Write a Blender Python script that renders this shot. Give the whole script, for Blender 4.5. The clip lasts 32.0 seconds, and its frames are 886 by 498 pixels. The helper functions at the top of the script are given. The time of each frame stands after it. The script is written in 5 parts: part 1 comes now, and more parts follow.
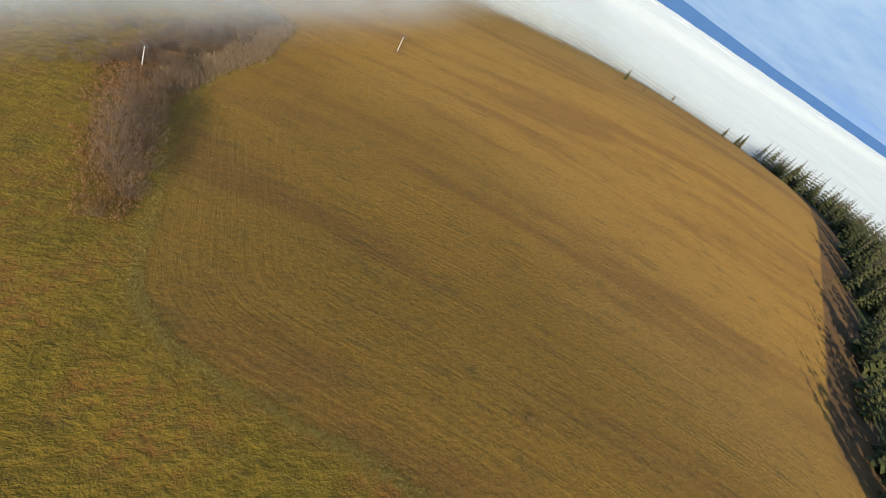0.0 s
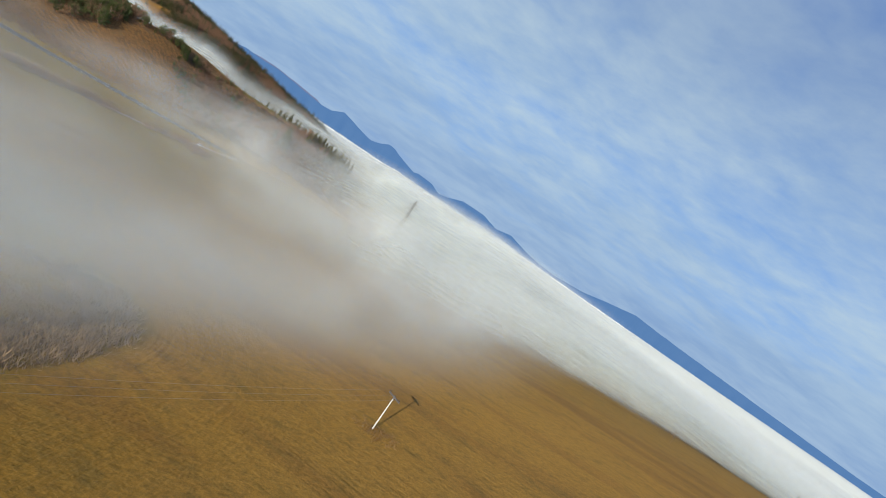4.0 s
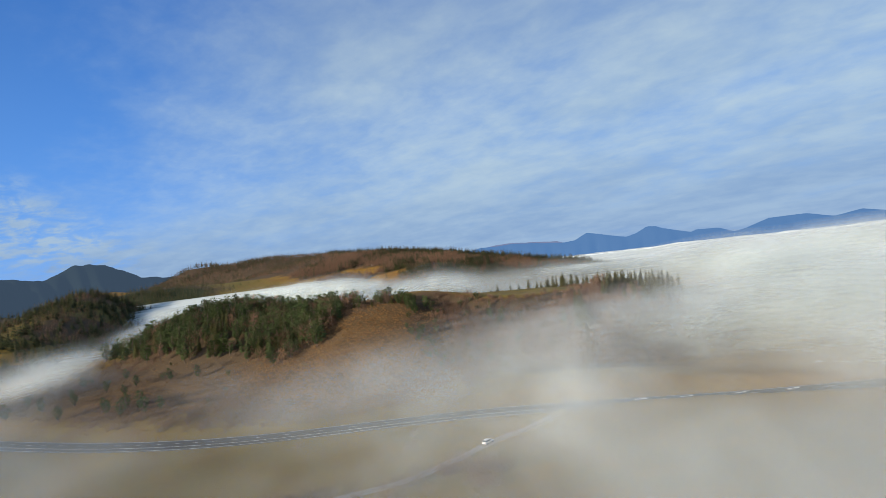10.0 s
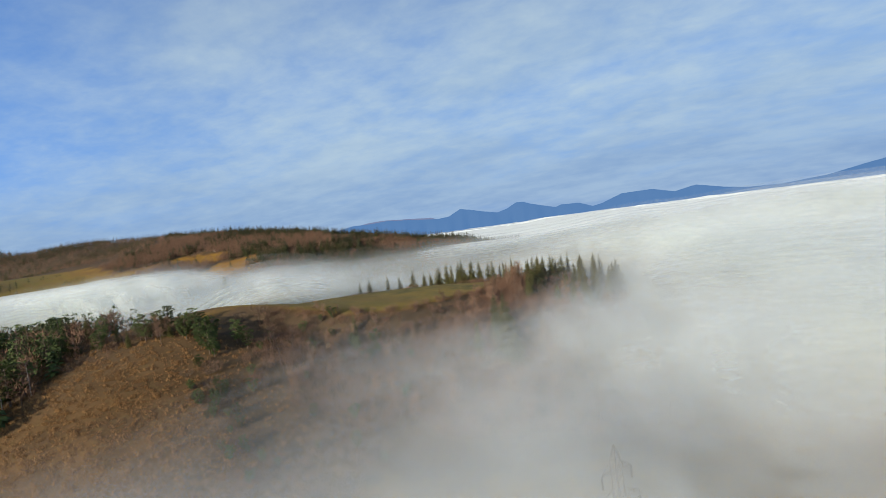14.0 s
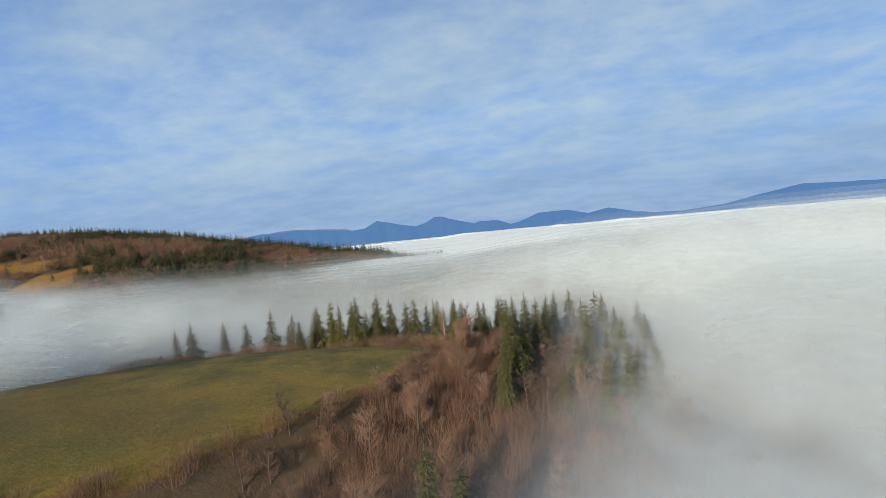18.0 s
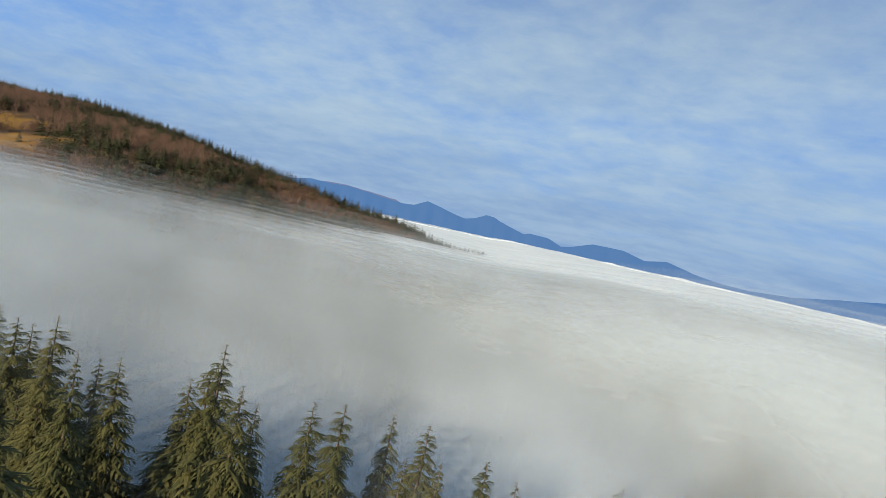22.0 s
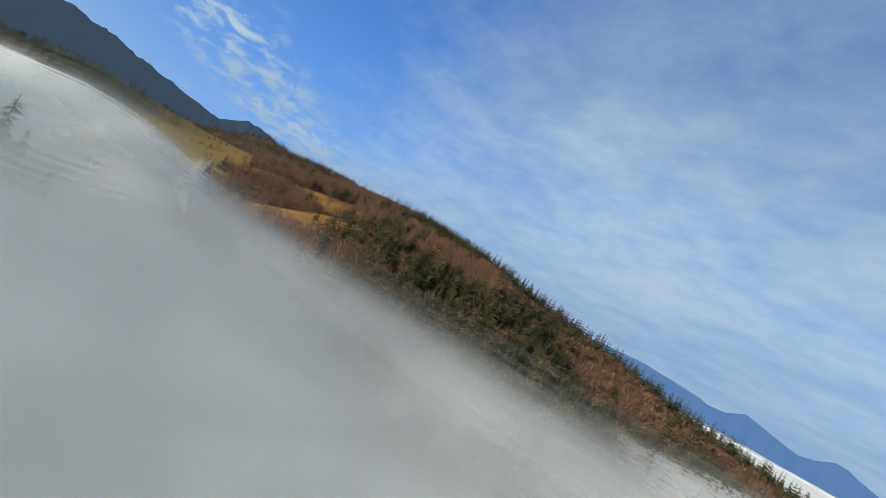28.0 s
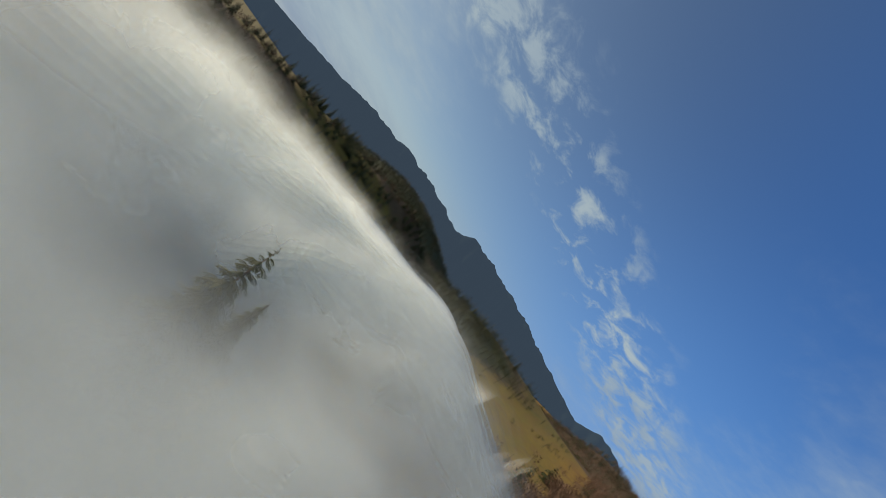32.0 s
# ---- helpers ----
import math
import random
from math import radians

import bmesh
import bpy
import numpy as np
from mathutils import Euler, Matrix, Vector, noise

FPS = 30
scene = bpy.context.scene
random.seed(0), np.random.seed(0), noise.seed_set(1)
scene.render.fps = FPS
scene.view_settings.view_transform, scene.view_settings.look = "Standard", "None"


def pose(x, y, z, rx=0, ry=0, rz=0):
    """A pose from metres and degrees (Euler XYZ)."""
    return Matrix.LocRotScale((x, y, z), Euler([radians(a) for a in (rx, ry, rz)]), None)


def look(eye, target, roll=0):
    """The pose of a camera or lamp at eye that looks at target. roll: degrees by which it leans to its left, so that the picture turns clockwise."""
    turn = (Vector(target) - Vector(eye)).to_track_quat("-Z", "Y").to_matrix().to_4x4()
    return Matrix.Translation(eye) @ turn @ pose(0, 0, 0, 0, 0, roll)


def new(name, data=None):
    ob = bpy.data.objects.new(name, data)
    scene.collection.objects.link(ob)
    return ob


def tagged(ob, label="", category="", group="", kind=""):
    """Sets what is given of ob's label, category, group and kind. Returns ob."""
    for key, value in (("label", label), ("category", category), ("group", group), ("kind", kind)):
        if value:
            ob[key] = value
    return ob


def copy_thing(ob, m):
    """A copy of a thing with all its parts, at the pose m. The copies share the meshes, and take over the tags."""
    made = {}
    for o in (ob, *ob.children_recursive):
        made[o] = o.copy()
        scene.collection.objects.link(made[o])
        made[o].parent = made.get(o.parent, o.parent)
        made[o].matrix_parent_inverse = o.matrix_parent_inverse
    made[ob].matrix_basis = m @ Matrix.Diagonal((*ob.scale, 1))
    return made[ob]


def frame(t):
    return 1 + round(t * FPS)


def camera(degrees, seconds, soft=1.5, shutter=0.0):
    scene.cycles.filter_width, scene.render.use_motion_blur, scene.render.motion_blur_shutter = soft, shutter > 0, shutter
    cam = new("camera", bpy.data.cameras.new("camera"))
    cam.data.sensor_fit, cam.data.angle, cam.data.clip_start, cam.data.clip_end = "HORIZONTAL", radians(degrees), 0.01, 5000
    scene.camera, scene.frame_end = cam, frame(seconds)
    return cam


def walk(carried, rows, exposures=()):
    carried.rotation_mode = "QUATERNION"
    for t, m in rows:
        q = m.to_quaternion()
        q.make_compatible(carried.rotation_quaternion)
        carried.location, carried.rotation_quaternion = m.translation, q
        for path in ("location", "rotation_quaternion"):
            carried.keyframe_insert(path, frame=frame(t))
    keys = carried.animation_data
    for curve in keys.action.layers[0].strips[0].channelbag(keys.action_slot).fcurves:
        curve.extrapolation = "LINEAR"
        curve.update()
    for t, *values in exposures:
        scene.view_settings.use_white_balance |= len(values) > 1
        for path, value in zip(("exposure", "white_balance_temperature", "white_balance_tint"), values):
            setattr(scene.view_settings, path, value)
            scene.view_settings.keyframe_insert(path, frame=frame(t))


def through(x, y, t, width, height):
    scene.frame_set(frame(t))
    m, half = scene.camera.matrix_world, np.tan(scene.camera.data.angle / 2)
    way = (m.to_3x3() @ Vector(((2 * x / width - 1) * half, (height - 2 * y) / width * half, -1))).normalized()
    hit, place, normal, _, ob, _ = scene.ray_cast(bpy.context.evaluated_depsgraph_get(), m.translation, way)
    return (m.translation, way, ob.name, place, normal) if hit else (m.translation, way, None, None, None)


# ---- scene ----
# ---------------- camera ----------------
cam = camera(82.75, 32.0, soft=0.6, shutter=0.0)
PATH = [
    (0.0, -8.6, -257.6, 74.3, 50.77, -27.68, -14.87),
    (0.5, -1.7, -247.0, 66.4, 57.21, -11.49, -23.22),
    (1.0, 5.2, -235.5, 60.1, 64.30, -3.88, -26.19),
    (1.5, 13.2, -221.7, 56.6, 71.43, -8.63, -23.13),
    (2.0, 20.1, -207.0, 54.3, 75.71, -16.72, -19.75),
    (2.5, 25.7, -192.3, 51.7, 78.60, -25.45, -16.57),
    (3.0, 29.7, -177.2, 49.8, 81.05, -33.04, -13.83),
    (3.5, 32.7, -162.0, 48.7, 82.27, -33.63, -10.78),
    (4.0, 34.8, -147.0, 47.6, 83.85, -34.23, -6.41),
    (4.5, 34.9, -132.5, 45.2, 85.89, -37.76, -2.18),
    (6.5, 28.7, -72.9, 44.8, 89.98, -35.51, 14.27),
    (7.0, 24.2, -58.9, 45.6, 88.83, -29.62, 19.00),
    (7.5, 19.6, -45.1, 45.9, 86.88, -19.09, 21.22),
    (8.0, 14.8, -31.3, 45.7, 86.89, -11.85, 22.54),
    (8.5, 8.0, -16.3, 45.2, 87.14, -5.14, 23.68),
    (9.0, 0.0, -0.0, 45.0, 88.06, -0.36, 23.79),
    (9.5, -7.0, 17.5, 46.2, 89.77, 2.08, 23.88),
    (10.0, -14.2, 35.6, 47.7, 91.44, 6.39, 23.34),
    (10.5, -21.6, 53.4, 48.6, 92.61, 10.86, 22.12),
    (11.0, -29.0, 70.5, 49.1, 93.12, 15.58, 21.58),
    (11.5, -35.2, 87.0, 49.9, 92.05, 16.55, 19.06),
    (12.0, -39.8, 103.1, 50.7, 90.83, 15.90, 16.29),
    (12.5, -43.3, 119.3, 51.5, 89.75, 14.34, 13.64),
    (13.0, -46.4, 135.5, 51.8, 88.75, 11.85, 11.70),
    (13.5, -49.3, 151.4, 51.6, 87.94, 9.34, 9.97),
    (14.0, -51.9, 166.8, 51.1, 87.11, 7.64, 8.95),
    (14.5, -54.0, 182.6, 50.0, 85.79, 7.29, 8.14),
    (16.5, -62.3, 254.1, 47.3, 86.27, 6.32, 2.97),
    (17.0, -63.0, 270.9, 47.2, 87.23, 6.23, 1.69),
    (17.5, -63.0, 287.6, 47.4, 87.74, 6.44, 0.48),
    (18.0, -62.7, 304.0, 47.5, 87.64, 5.31, -0.47),
    (18.5, -62.5, 320.2, 47.5, 87.32, 1.00, -1.05),
    (19.0, -62.1, 336.3, 47.2, 87.21, -4.28, -1.14),
    (19.5, -61.7, 352.2, 47.0, 87.35, -6.66, -0.75),
    (20.0, -61.7, 367.6, 46.7, 87.45, -9.07, -0.08),
    (20.5, -61.6, 383.7, 46.5, 87.31, -11.13, 0.83),
    (21.0, -61.7, 399.6, 45.8, 86.89, -12.36, 2.23),
    (21.5, -62.9, 416.1, 43.8, 86.52, -12.17, 3.65),
    (22.0, -64.8, 433.2, 43.5, 86.60, -12.45, 5.04),
    (22.5, -67.9, 449.9, 43.5, 87.01, -13.73, 6.64),
    (23.0, -72.2, 466.0, 43.5, 87.40, -16.87, 8.20),
    (23.5, -77.2, 481.7, 43.3, 88.50, -21.37, 9.95),
    (24.0, -83.0, 497.0, 43.1, 90.00, -28.02, 12.19),
    (24.5, -89.6, 512.0, 43.0, 90.62, -32.68, 15.20),
    (25.0, -96.6, 527.0, 42.7, 90.14, -33.90, 19.00),
    (25.5, -104.1, 541.8, 42.3, 89.20, -34.02, 23.15),
    (27.5, -142.0, 599.7, 43.2, 90.83, -27.53, 37.77),
    (28.0, -153.6, 610.4, 43.8, 92.31, -28.67, 39.37),
    (28.5, -165.6, 620.3, 44.7, 94.82, -33.14, 41.18),
    (29.0, -178.2, 629.1, 45.2, 98.13, -39.83, 44.16),
    (29.5, -191.6, 636.8, 45.8, 100.29, -44.16, 49.45),
    (30.0, -205.7, 644.5, 47.3, 98.57, -45.29, 56.69),
    (30.5, -220.2, 651.5, 49.2, 97.61, -47.96, 63.58),
    (31.0, -235.2, 656.5, 50.7, 96.64, -52.33, 70.22),
    (31.5, -250.2, 659.0, 51.6, 94.72, -55.06, 79.06),
    (32.0, -265.2, 659.0, 51.8, 92.26, -55.74, 89.28),
]
walk(cam, [(t, pose(*p)) for t, *p in PATH], [(0.0, 0.62, 6500, 10), (1.0, 0.52, 6500, 10), (2.0, 0.34, 6500, 10), (4.0, 0.33, 6500, 10), (20.0, 0.32, 6500, 10), (25.0, 0.24, 6500, 10), (28.0, 0.32, 6600, 10), (30.0, 0.08, 7000, 10), (32.0, -0.02, 7150, 10)])

# ---------------- light ----------------
scene.cycles.transparent_max_bounces = 40  # many thin veils of fog lie over one another
SUN_AZ, SUN_EL = radians(205.5), radians(16.5)  # azimuth clockwise from +Y
SUN_DIR = Vector((math.sin(SUN_AZ) * math.cos(SUN_EL), math.cos(SUN_AZ) * math.cos(SUN_EL), math.sin(SUN_EL)))
sun = new("sun", bpy.data.lights.new("sun", "SUN"))
sun.data.energy, sun.data.angle, sun.data.color = 5.0, radians(0.7), (1.0, 0.9, 0.76)
sun.matrix_world = look((0, 0, 300), Vector((0, 0, 300)) - SUN_DIR)


class Nodes:
    """Small helper to write node trees."""

    def __init__(self, tree):
        self.t = tree
        tree.nodes.clear()

    def add(self, kind, sets=None, **ins):
        n = self.t.nodes.new(kind)
        for k, v in (sets or {}).items():
            setattr(n, k, v)
        for k, v in ins.items():
            self.set(n, k, v)
        return n

    def set(self, n, key, v):
        sock = n.inputs[int(key[1:])] if key[0] == "i" and key[1:].isdigit() else n.inputs[key.replace("_", " ")]
        if isinstance(v, bpy.types.NodeSocket):
            self.t.links.new(v, sock)
        elif isinstance(v, bpy.types.Node):
            self.t.links.new(v.outputs[0], sock)
        else:
            sock.default_value = v

    def math(self, op, a, b=None, c=None, clamp=False):
        n = self.t.nodes.new("ShaderNodeMath")
        n.operation, n.use_clamp = op, clamp
        for i, v in enumerate((a, b, c)):
            if v is not None:
                self.set(n, "i%d" % i, v)
        return n.outputs[0]

    def vmath(self, op, a, b=None, out=0):
        n = self.t.nodes.new("ShaderNodeVectorMath")
        n.operation = op
        self.set(n, "i0", a)
        if b is not None:
            self.set(n, "i1", b)
        return n.outputs[out]

    def ramp(self, fac, a, b, lo=0.0, hi=1.0):
        """Smooth step of fac from a..b to lo..hi."""
        n = self.t.nodes.new("ShaderNodeMapRange")
        n.interpolation_type = "SMOOTHSTEP"
        for i, v in enumerate((fac, a, b, lo, hi)):
            self.set(n, "i%d" % i, v)
        return n.outputs[0]

    def noise(self, vec, scale, detail=3.0, rough=0.5, distort=0.0, out=0):
        n = self.add("ShaderNodeTexNoise", None, Scale=scale, Detail=detail, Roughness=rough, Distortion=distort)
        if vec is not None:
            self.set(n, "Vector", vec)
        return n.outputs[out]

    def mix(self, fac, a, b, blend="MIX"):
        n = self.t.nodes.new("ShaderNodeMix")
        n.data_type, n.blend_type = "RGBA", blend
        self.set(n, "i0", fac)
        for i, v in ((6, a), (7, b)):
            if isinstance(v, tuple) and len(v) == 3:
                v = (*v, 1)
            self.set(n, "i%d" % i, v)
        return n.outputs[2]

    def mapping(self, vec, scale=(1, 1, 1), rot=(0, 0, 0)):
        n = self.t.nodes.new("ShaderNodeMapping")
        self.set(n, "Vector", vec)
        n.inputs["Scale"].default_value, n.inputs["Rotation"].default_value = scale, rot
        return n.outputs[0]


def make_world():
    world = bpy.data.worlds.new("sky")
    scene.world = world
    world.use_nodes = True
    n = Nodes(world.node_tree)
    sky = n.add("ShaderNodeTexSky", {"sky_type": "NISHITA", "sun_disc": False, "sun_elevation": SUN_EL, "sun_rotation": SUN_AZ,
                                     "altitude": 900.0, "air_density": 1.0, "dust_density": 1.0, "ozone_density": 2.2})
    way = n.add("ShaderNodeTexCoord").outputs["Generated"]
    sep = n.add("ShaderNodeSeparateXYZ", None, Vector=way)
    up = n.math("MAXIMUM", sep.outputs[2], 0.0)
    # the cloud deck lies on a level plane high above
    reach = n.math("ADD", up, 0.20)
    deck = n.vmath("DIVIDE", way, n.add("ShaderNodeCombineXYZ", None, X=reach, Y=reach, Z=1.0).outputs[0])
    turned = n.mapping(deck, (1, 1, 0), (0, 0, radians(15)))
    streak = n.mapping(turned, (0.75, 1.2, 0.0))
    big = n.noise(streak, 0.85, 4.0, 0.5, 0.3)
    small = n.noise(n.mapping(turned, (1.0, 1.15, 0.0)), 5.0, 6.0, 0.58, 0.2)
    fleece = n.noise(n.mapping(turned, (1.0, 1.3, 0.0)), 16.0, 4.0, 0.55, 0.3)
    # the deck thins out towards the west, but for one band of small clouds
    west = n.vmath("DOT_PRODUCT", way, (-0.94, 0.10, 0.06), out=1)
    open_sky = n.vmath("DOT_PRODUCT", way, (-0.86, 0.16, 0.40), out=1)
    cover = n.ramp(open_sky, 0.70, 0.97, 0.36, -0.15)
    across = n.math("ABSOLUTE", n.math("ADD", n.vmath("DOT_PRODUCT", deck, (0.831, 0.556, 0.0), out=1), 1.60))
    lumps = n.ramp(n.noise(n.mapping(turned, (1.0, 1.2, 0.0)), 6.0, 5.0, 0.60, 0.4), 0.36, 0.74, 0.02, 0.66)
    island = n.math("MULTIPLY", n.ramp(across, 0.06, 0.56, 1.0, 0.0), n.math("MULTIPLY", lumps, n.ramp(west, 0.45, 0.75)))
    low = n.math("MULTIPLY", n.ramp(sep.outputs[2], 0.0, 0.18, 0.16, 0.0), n.ramp(west, 0.8, 0.98, 1.0, 0.0))
    amount = n.math("ADD", n.math("ADD", n.math("MULTIPLY", big, 0.72), n.math("MULTIPLY", small, 0.24)), n.math("MULTIPLY", fleece, 0.10))
    amount = n.math("ADD", amount, n.math("ADD", cover, n.math("ADD", low, island)))
    cloud = n.ramp(amount, 0.48, 1.04, 0.0, 0.90)
    shade = n.ramp(n.math("ADD", n.math("MULTIPLY", n.noise(streak, 1.3, 4.0, 0.5), 0.65), n.math("MULTIPLY", small, 0.35)), 0.30, 0.68, 0.0, 1.0)
    tint = n.mix(shade, (3.20, 4.55, 6.10), (4.80, 6.05, 6.75))
    # far off the deck is seen from its shaded side
    tint = n.mix(n.ramp(sep.outputs[2], 0.02, 0.22, 0.75, 0.0), tint, n.mix(shade, (1.9, 3.1, 5.3), (2.9, 4.2, 6.0)))
    high = n.ramp(sep.outputs[2], 0.25, 0.66)
    tint = n.mix(n.math("MULTIPLY", high, 0.9), tint, n.mix(shade, (1.4, 2.3, 4.5), (2.6, 3.7, 5.3)))
    toward = n.vmath("DOT_PRODUCT", way, tuple(SUN_DIR), out=1)
    blue = n.mix(n.ramp(sep.outputs[2], 0.0, 0.6), (1.1, 3.7, 9.8), (0.32, 1.65, 5.7))
    full = n.mix(cloud, n.mix(n.ramp(toward, -0.05, 0.85, 0.74, 0.05), sky.outputs[0], blue), tint)
    bg = n.add("ShaderNodeBackground", None, Color=full, Strength=0.085)
    n.add("ShaderNodeOutputWorld", None, Surface=bg)


make_world()


# ---------------- materials ----------------
def material(name):
    m = bpy.data.materials.new(name)
    m.use_nodes = True
    n = Nodes(m.node_tree)
    return m, n


def finish(n, color, rough=0.9, bump=None, depth=0.3, **extra):
    b = n.add("ShaderNodeBsdfPrincipled", None, Base_Color=color, Roughness=rough, **extra)
    if "Specular_IOR_Level" not in extra:
        b.inputs["Specular IOR Level"].default_value = 0.15
    if bump is not None:
        n.set(b, "Normal", n.add("ShaderNodeBump", None, Height=bump, Distance=depth, Strength=0.8))
    n.add("ShaderNodeOutputMaterial", None, Surface=b)


def ground_material():
    m, n = material("land")
    pos = n.add("ShaderNodeNewGeometry").outputs["Position"]
    att = lambda name: n.add("ShaderNodeAttribute", {"attribute_name": name}).outputs["Fac"]
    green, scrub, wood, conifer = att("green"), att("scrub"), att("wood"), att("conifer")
    rough = att("rough")
    broad = n.noise(pos, 0.012, 4.0, 0.55)
    mid = n.noise(pos, 0.09, 5.0, 0.6)
    fine = n.noise(pos, 1.1, 5.0, 0.7)
    # mowing swaths across the first meadow
    lie = n.mapping(pos, (1, 1, 1), (0, 0, radians(33)))
    swath = n.noise(n.mapping(lie, (0.012, 0.55, 0.1)), 1.0, 4.0, 0.65)
    # the rows follow the field's rim and straighten out further in
    rim, apart = att("rim"), n.add("ShaderNodeSeparateXYZ", None, Vector=pos)
    bent = n.add("ShaderNodeCombineXYZ", None, X=n.math("MULTIPLY", rim, 0.75), Y=n.math("MULTIPLY", apart.outputs[0], 0.035), Z=n.math("MULTIPLY", apart.outputs[1], 0.035)).outputs[0]
    near_rim = n.ramp(rim, 14.0, 34.0, 1.0, 0.0)
    straight = n.noise(n.mapping(lie, (0.030, 1.1, 0.2)), 1.0, 4.0, 0.65)
    line = n.add("ShaderNodeMix", None, i0=near_rim, i2=straight, i3=n.noise(bent, 1.0, 4.0, 0.65)).outputs[0]
    band = n.noise(n.mapping(lie, (0.010, 0.05, 0.02)), 1.0, 5.0, 0.62, 0.6)
    straw, olive, dark = (0.350, 0.186, 0.036), (0.290, 0.152, 0.022), (0.200, 0.092, 0.024)
    rise = n.ramp(n.vmath("DOT_PRODUCT", pos, (0.010, 0.004, 0.0), out=1), -0.5, 0.5)
    c = n.mix(n.ramp(n.math("ADD", n.math("MULTIPLY", broad, 0.8), n.math("MULTIPLY", rise, 0.45)), 0.42, 0.82), olive, straw)
    c = n.mix(n.ramp(band, 0.47, 0.66, 0.0, 0.62), c, dark)
    # unmown grass round the gully, tufted and greener
    clod = n.noise(pos, 0.55, 4.0, 0.7)
    c = n.mix(n.math("MULTIPLY", rough, 0.85), c, n.mix(n.ramp(clod, 0.36, 0.62), n.mix(n.ramp(mid, 0.40, 0.66), (0.150, 0.105, 0.008), (0.275, 0.112, 0.022)), (0.290, 0.185, 0.016)))
    home = n.ramp(apart.outputs[1], -20.0, 30.0, 1.0, 0.0)
    bare = n.math("MULTIPLY", home, n.math("SUBTRACT", n.math("SUBTRACT", 1.0, n.math("MULTIPLY", green, 0.85)), n.math("MULTIPLY", rough, 0.8), clamp=True))
    c = n.mix(n.math("MULTIPLY", n.math("MULTIPLY", n.ramp(swath, 0.45, 0.68), 0.28), bare), c, (0.34, 0.195, 0.038))
    c = n.mix(n.math("MULTIPLY", n.math("MULTIPLY", n.ramp(line, 0.50, 0.70), n.ramp(mid, 0.4, 0.6)), n.math("MULTIPLY", bare, 0.27)), c, (0.16, 0.080, 0.013))
    c = n.mix(n.ramp(n.noise(n.mapping(lie, (0.16, 0.42, 0.3)), 1.0, 5.0, 0.65), 0.50, 0.72, 0.0, 0.45), c, (0.115, 0.085, 0.025))
    c = n.mix(n.math("MULTIPLY", green, n.ramp(mid, 0.25, 0.7, 0.55, 1.0)), c, n.mix(n.ramp(n.math("ADD", n.math("MULTIPLY", band, 0.6), n.math("MULTIPLY", mid, 0.4)), 0.40, 0.62), (0.110, 0.112, 0.027), (0.150, 0.112, 0.032)))
    sc = n.mix(n.ramp(mid, 0.35, 0.68), (0.090, 0.050, 0.022), (0.165, 0.086, 0.030))
    sc = n.mix(n.ramp(fine, 0.5, 0.75), sc, (0.21, 0.122, 0.048))
    c = n.mix(n.ramp(n.math("ADD", scrub, n.math("MULTIPLY", n.math("SUBTRACT", mid, 0.5), 0.7)), 0.35, 0.65), c, sc)
    # woodland floor, its browns darkened to hold the shade of the trees
    c = n.mix(n.ramp(n.math("ADD", wood, n.math("MULTIPLY", n.math("SUBTRACT", mid, 0.5), 0.5)), 0.3, 0.7), c,
              n.mix(fine, (0.060, 0.042, 0.024), (0.130, 0.080, 0.045)))
    # near-black green floor: the western slopes' shade put into the ground colour
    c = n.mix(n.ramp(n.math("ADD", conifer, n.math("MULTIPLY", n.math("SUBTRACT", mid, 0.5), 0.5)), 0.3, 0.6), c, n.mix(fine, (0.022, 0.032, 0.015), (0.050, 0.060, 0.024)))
    # bleached stalks in the turf
    stalk = n.noise(n.mapping(pos, (1, 1, 1), (0, 0, radians(-24))), 0.30, 6.0, 0.75)
    c = n.mix(n.math("MULTIPLY", green, n.ramp(stalk, 0.52, 0.70, 0.0, 0.6)), c, (0.235, 0.175, 0.060))
    c = n.mix(n.ramp(fine, 0.38, 0.72, 0.0, 0.40), c, (0.07, 0.055, 0.018))
    blades = n.noise(pos, 3.6, 4.0, 0.75)
    c = n.mix(n.ramp(blades, 0.42, 0.66, 0.0, 0.42), c, n.mix(0.65, c, (0.03, 0.025, 0.010)))
    finish(n, c, 0.95, n.math("ADD", n.math("ADD", n.math("MULTIPLY", fine, 0.5), n.math("MULTIPLY", n.math("MULTIPLY", clod, rough), 0.8)), n.math("MULTIPLY", n.math("MULTIPLY", line, bare), 0.45)), 0.40, Diffuse_Roughness=0.15)
    return m


def leaf_material(name, a, b, c):
    m, n = material(name)
    rnd = n.add("ShaderNodeObjectInfo").outputs["Random"]
    isl = n.add("ShaderNodeNewGeometry").outputs["Random Per Island"]
    pos = n.add("ShaderNodeNewGeometry").outputs["Position"]
    col = n.mix(rnd, a, b)
    col = n.mix(n.math("MULTIPLY", isl, 0.75), col, c)
    col = n.mix(n.ramp(n.noise(pos, 1.4, 4.0, 0.65), 0.35, 0.75, 0.0, 0.5), col, b)
    finish(n, col, 0.8, n.noise(pos, 5.0, 3.0, 0.7), 0.1)
    return m


def bark_material(name, a, b):
    m, n = material(name)
    pos = n.add("ShaderNodeNewGeometry").outputs["Position"]
    isl = n.add("ShaderNodeNewGeometry").outputs["Random Per Island"]
    col = n.mix(n.noise(n.mapping(pos, (3, 3, 0.6)), 1.5, 4.0, 0.6), a, b)
    finish(n, n.mix(n.math("MULTIPLY", isl, 0.5), col, b), 0.9, n.noise(pos, 6.0, 3.0, 0.6), 0.03)
    return m


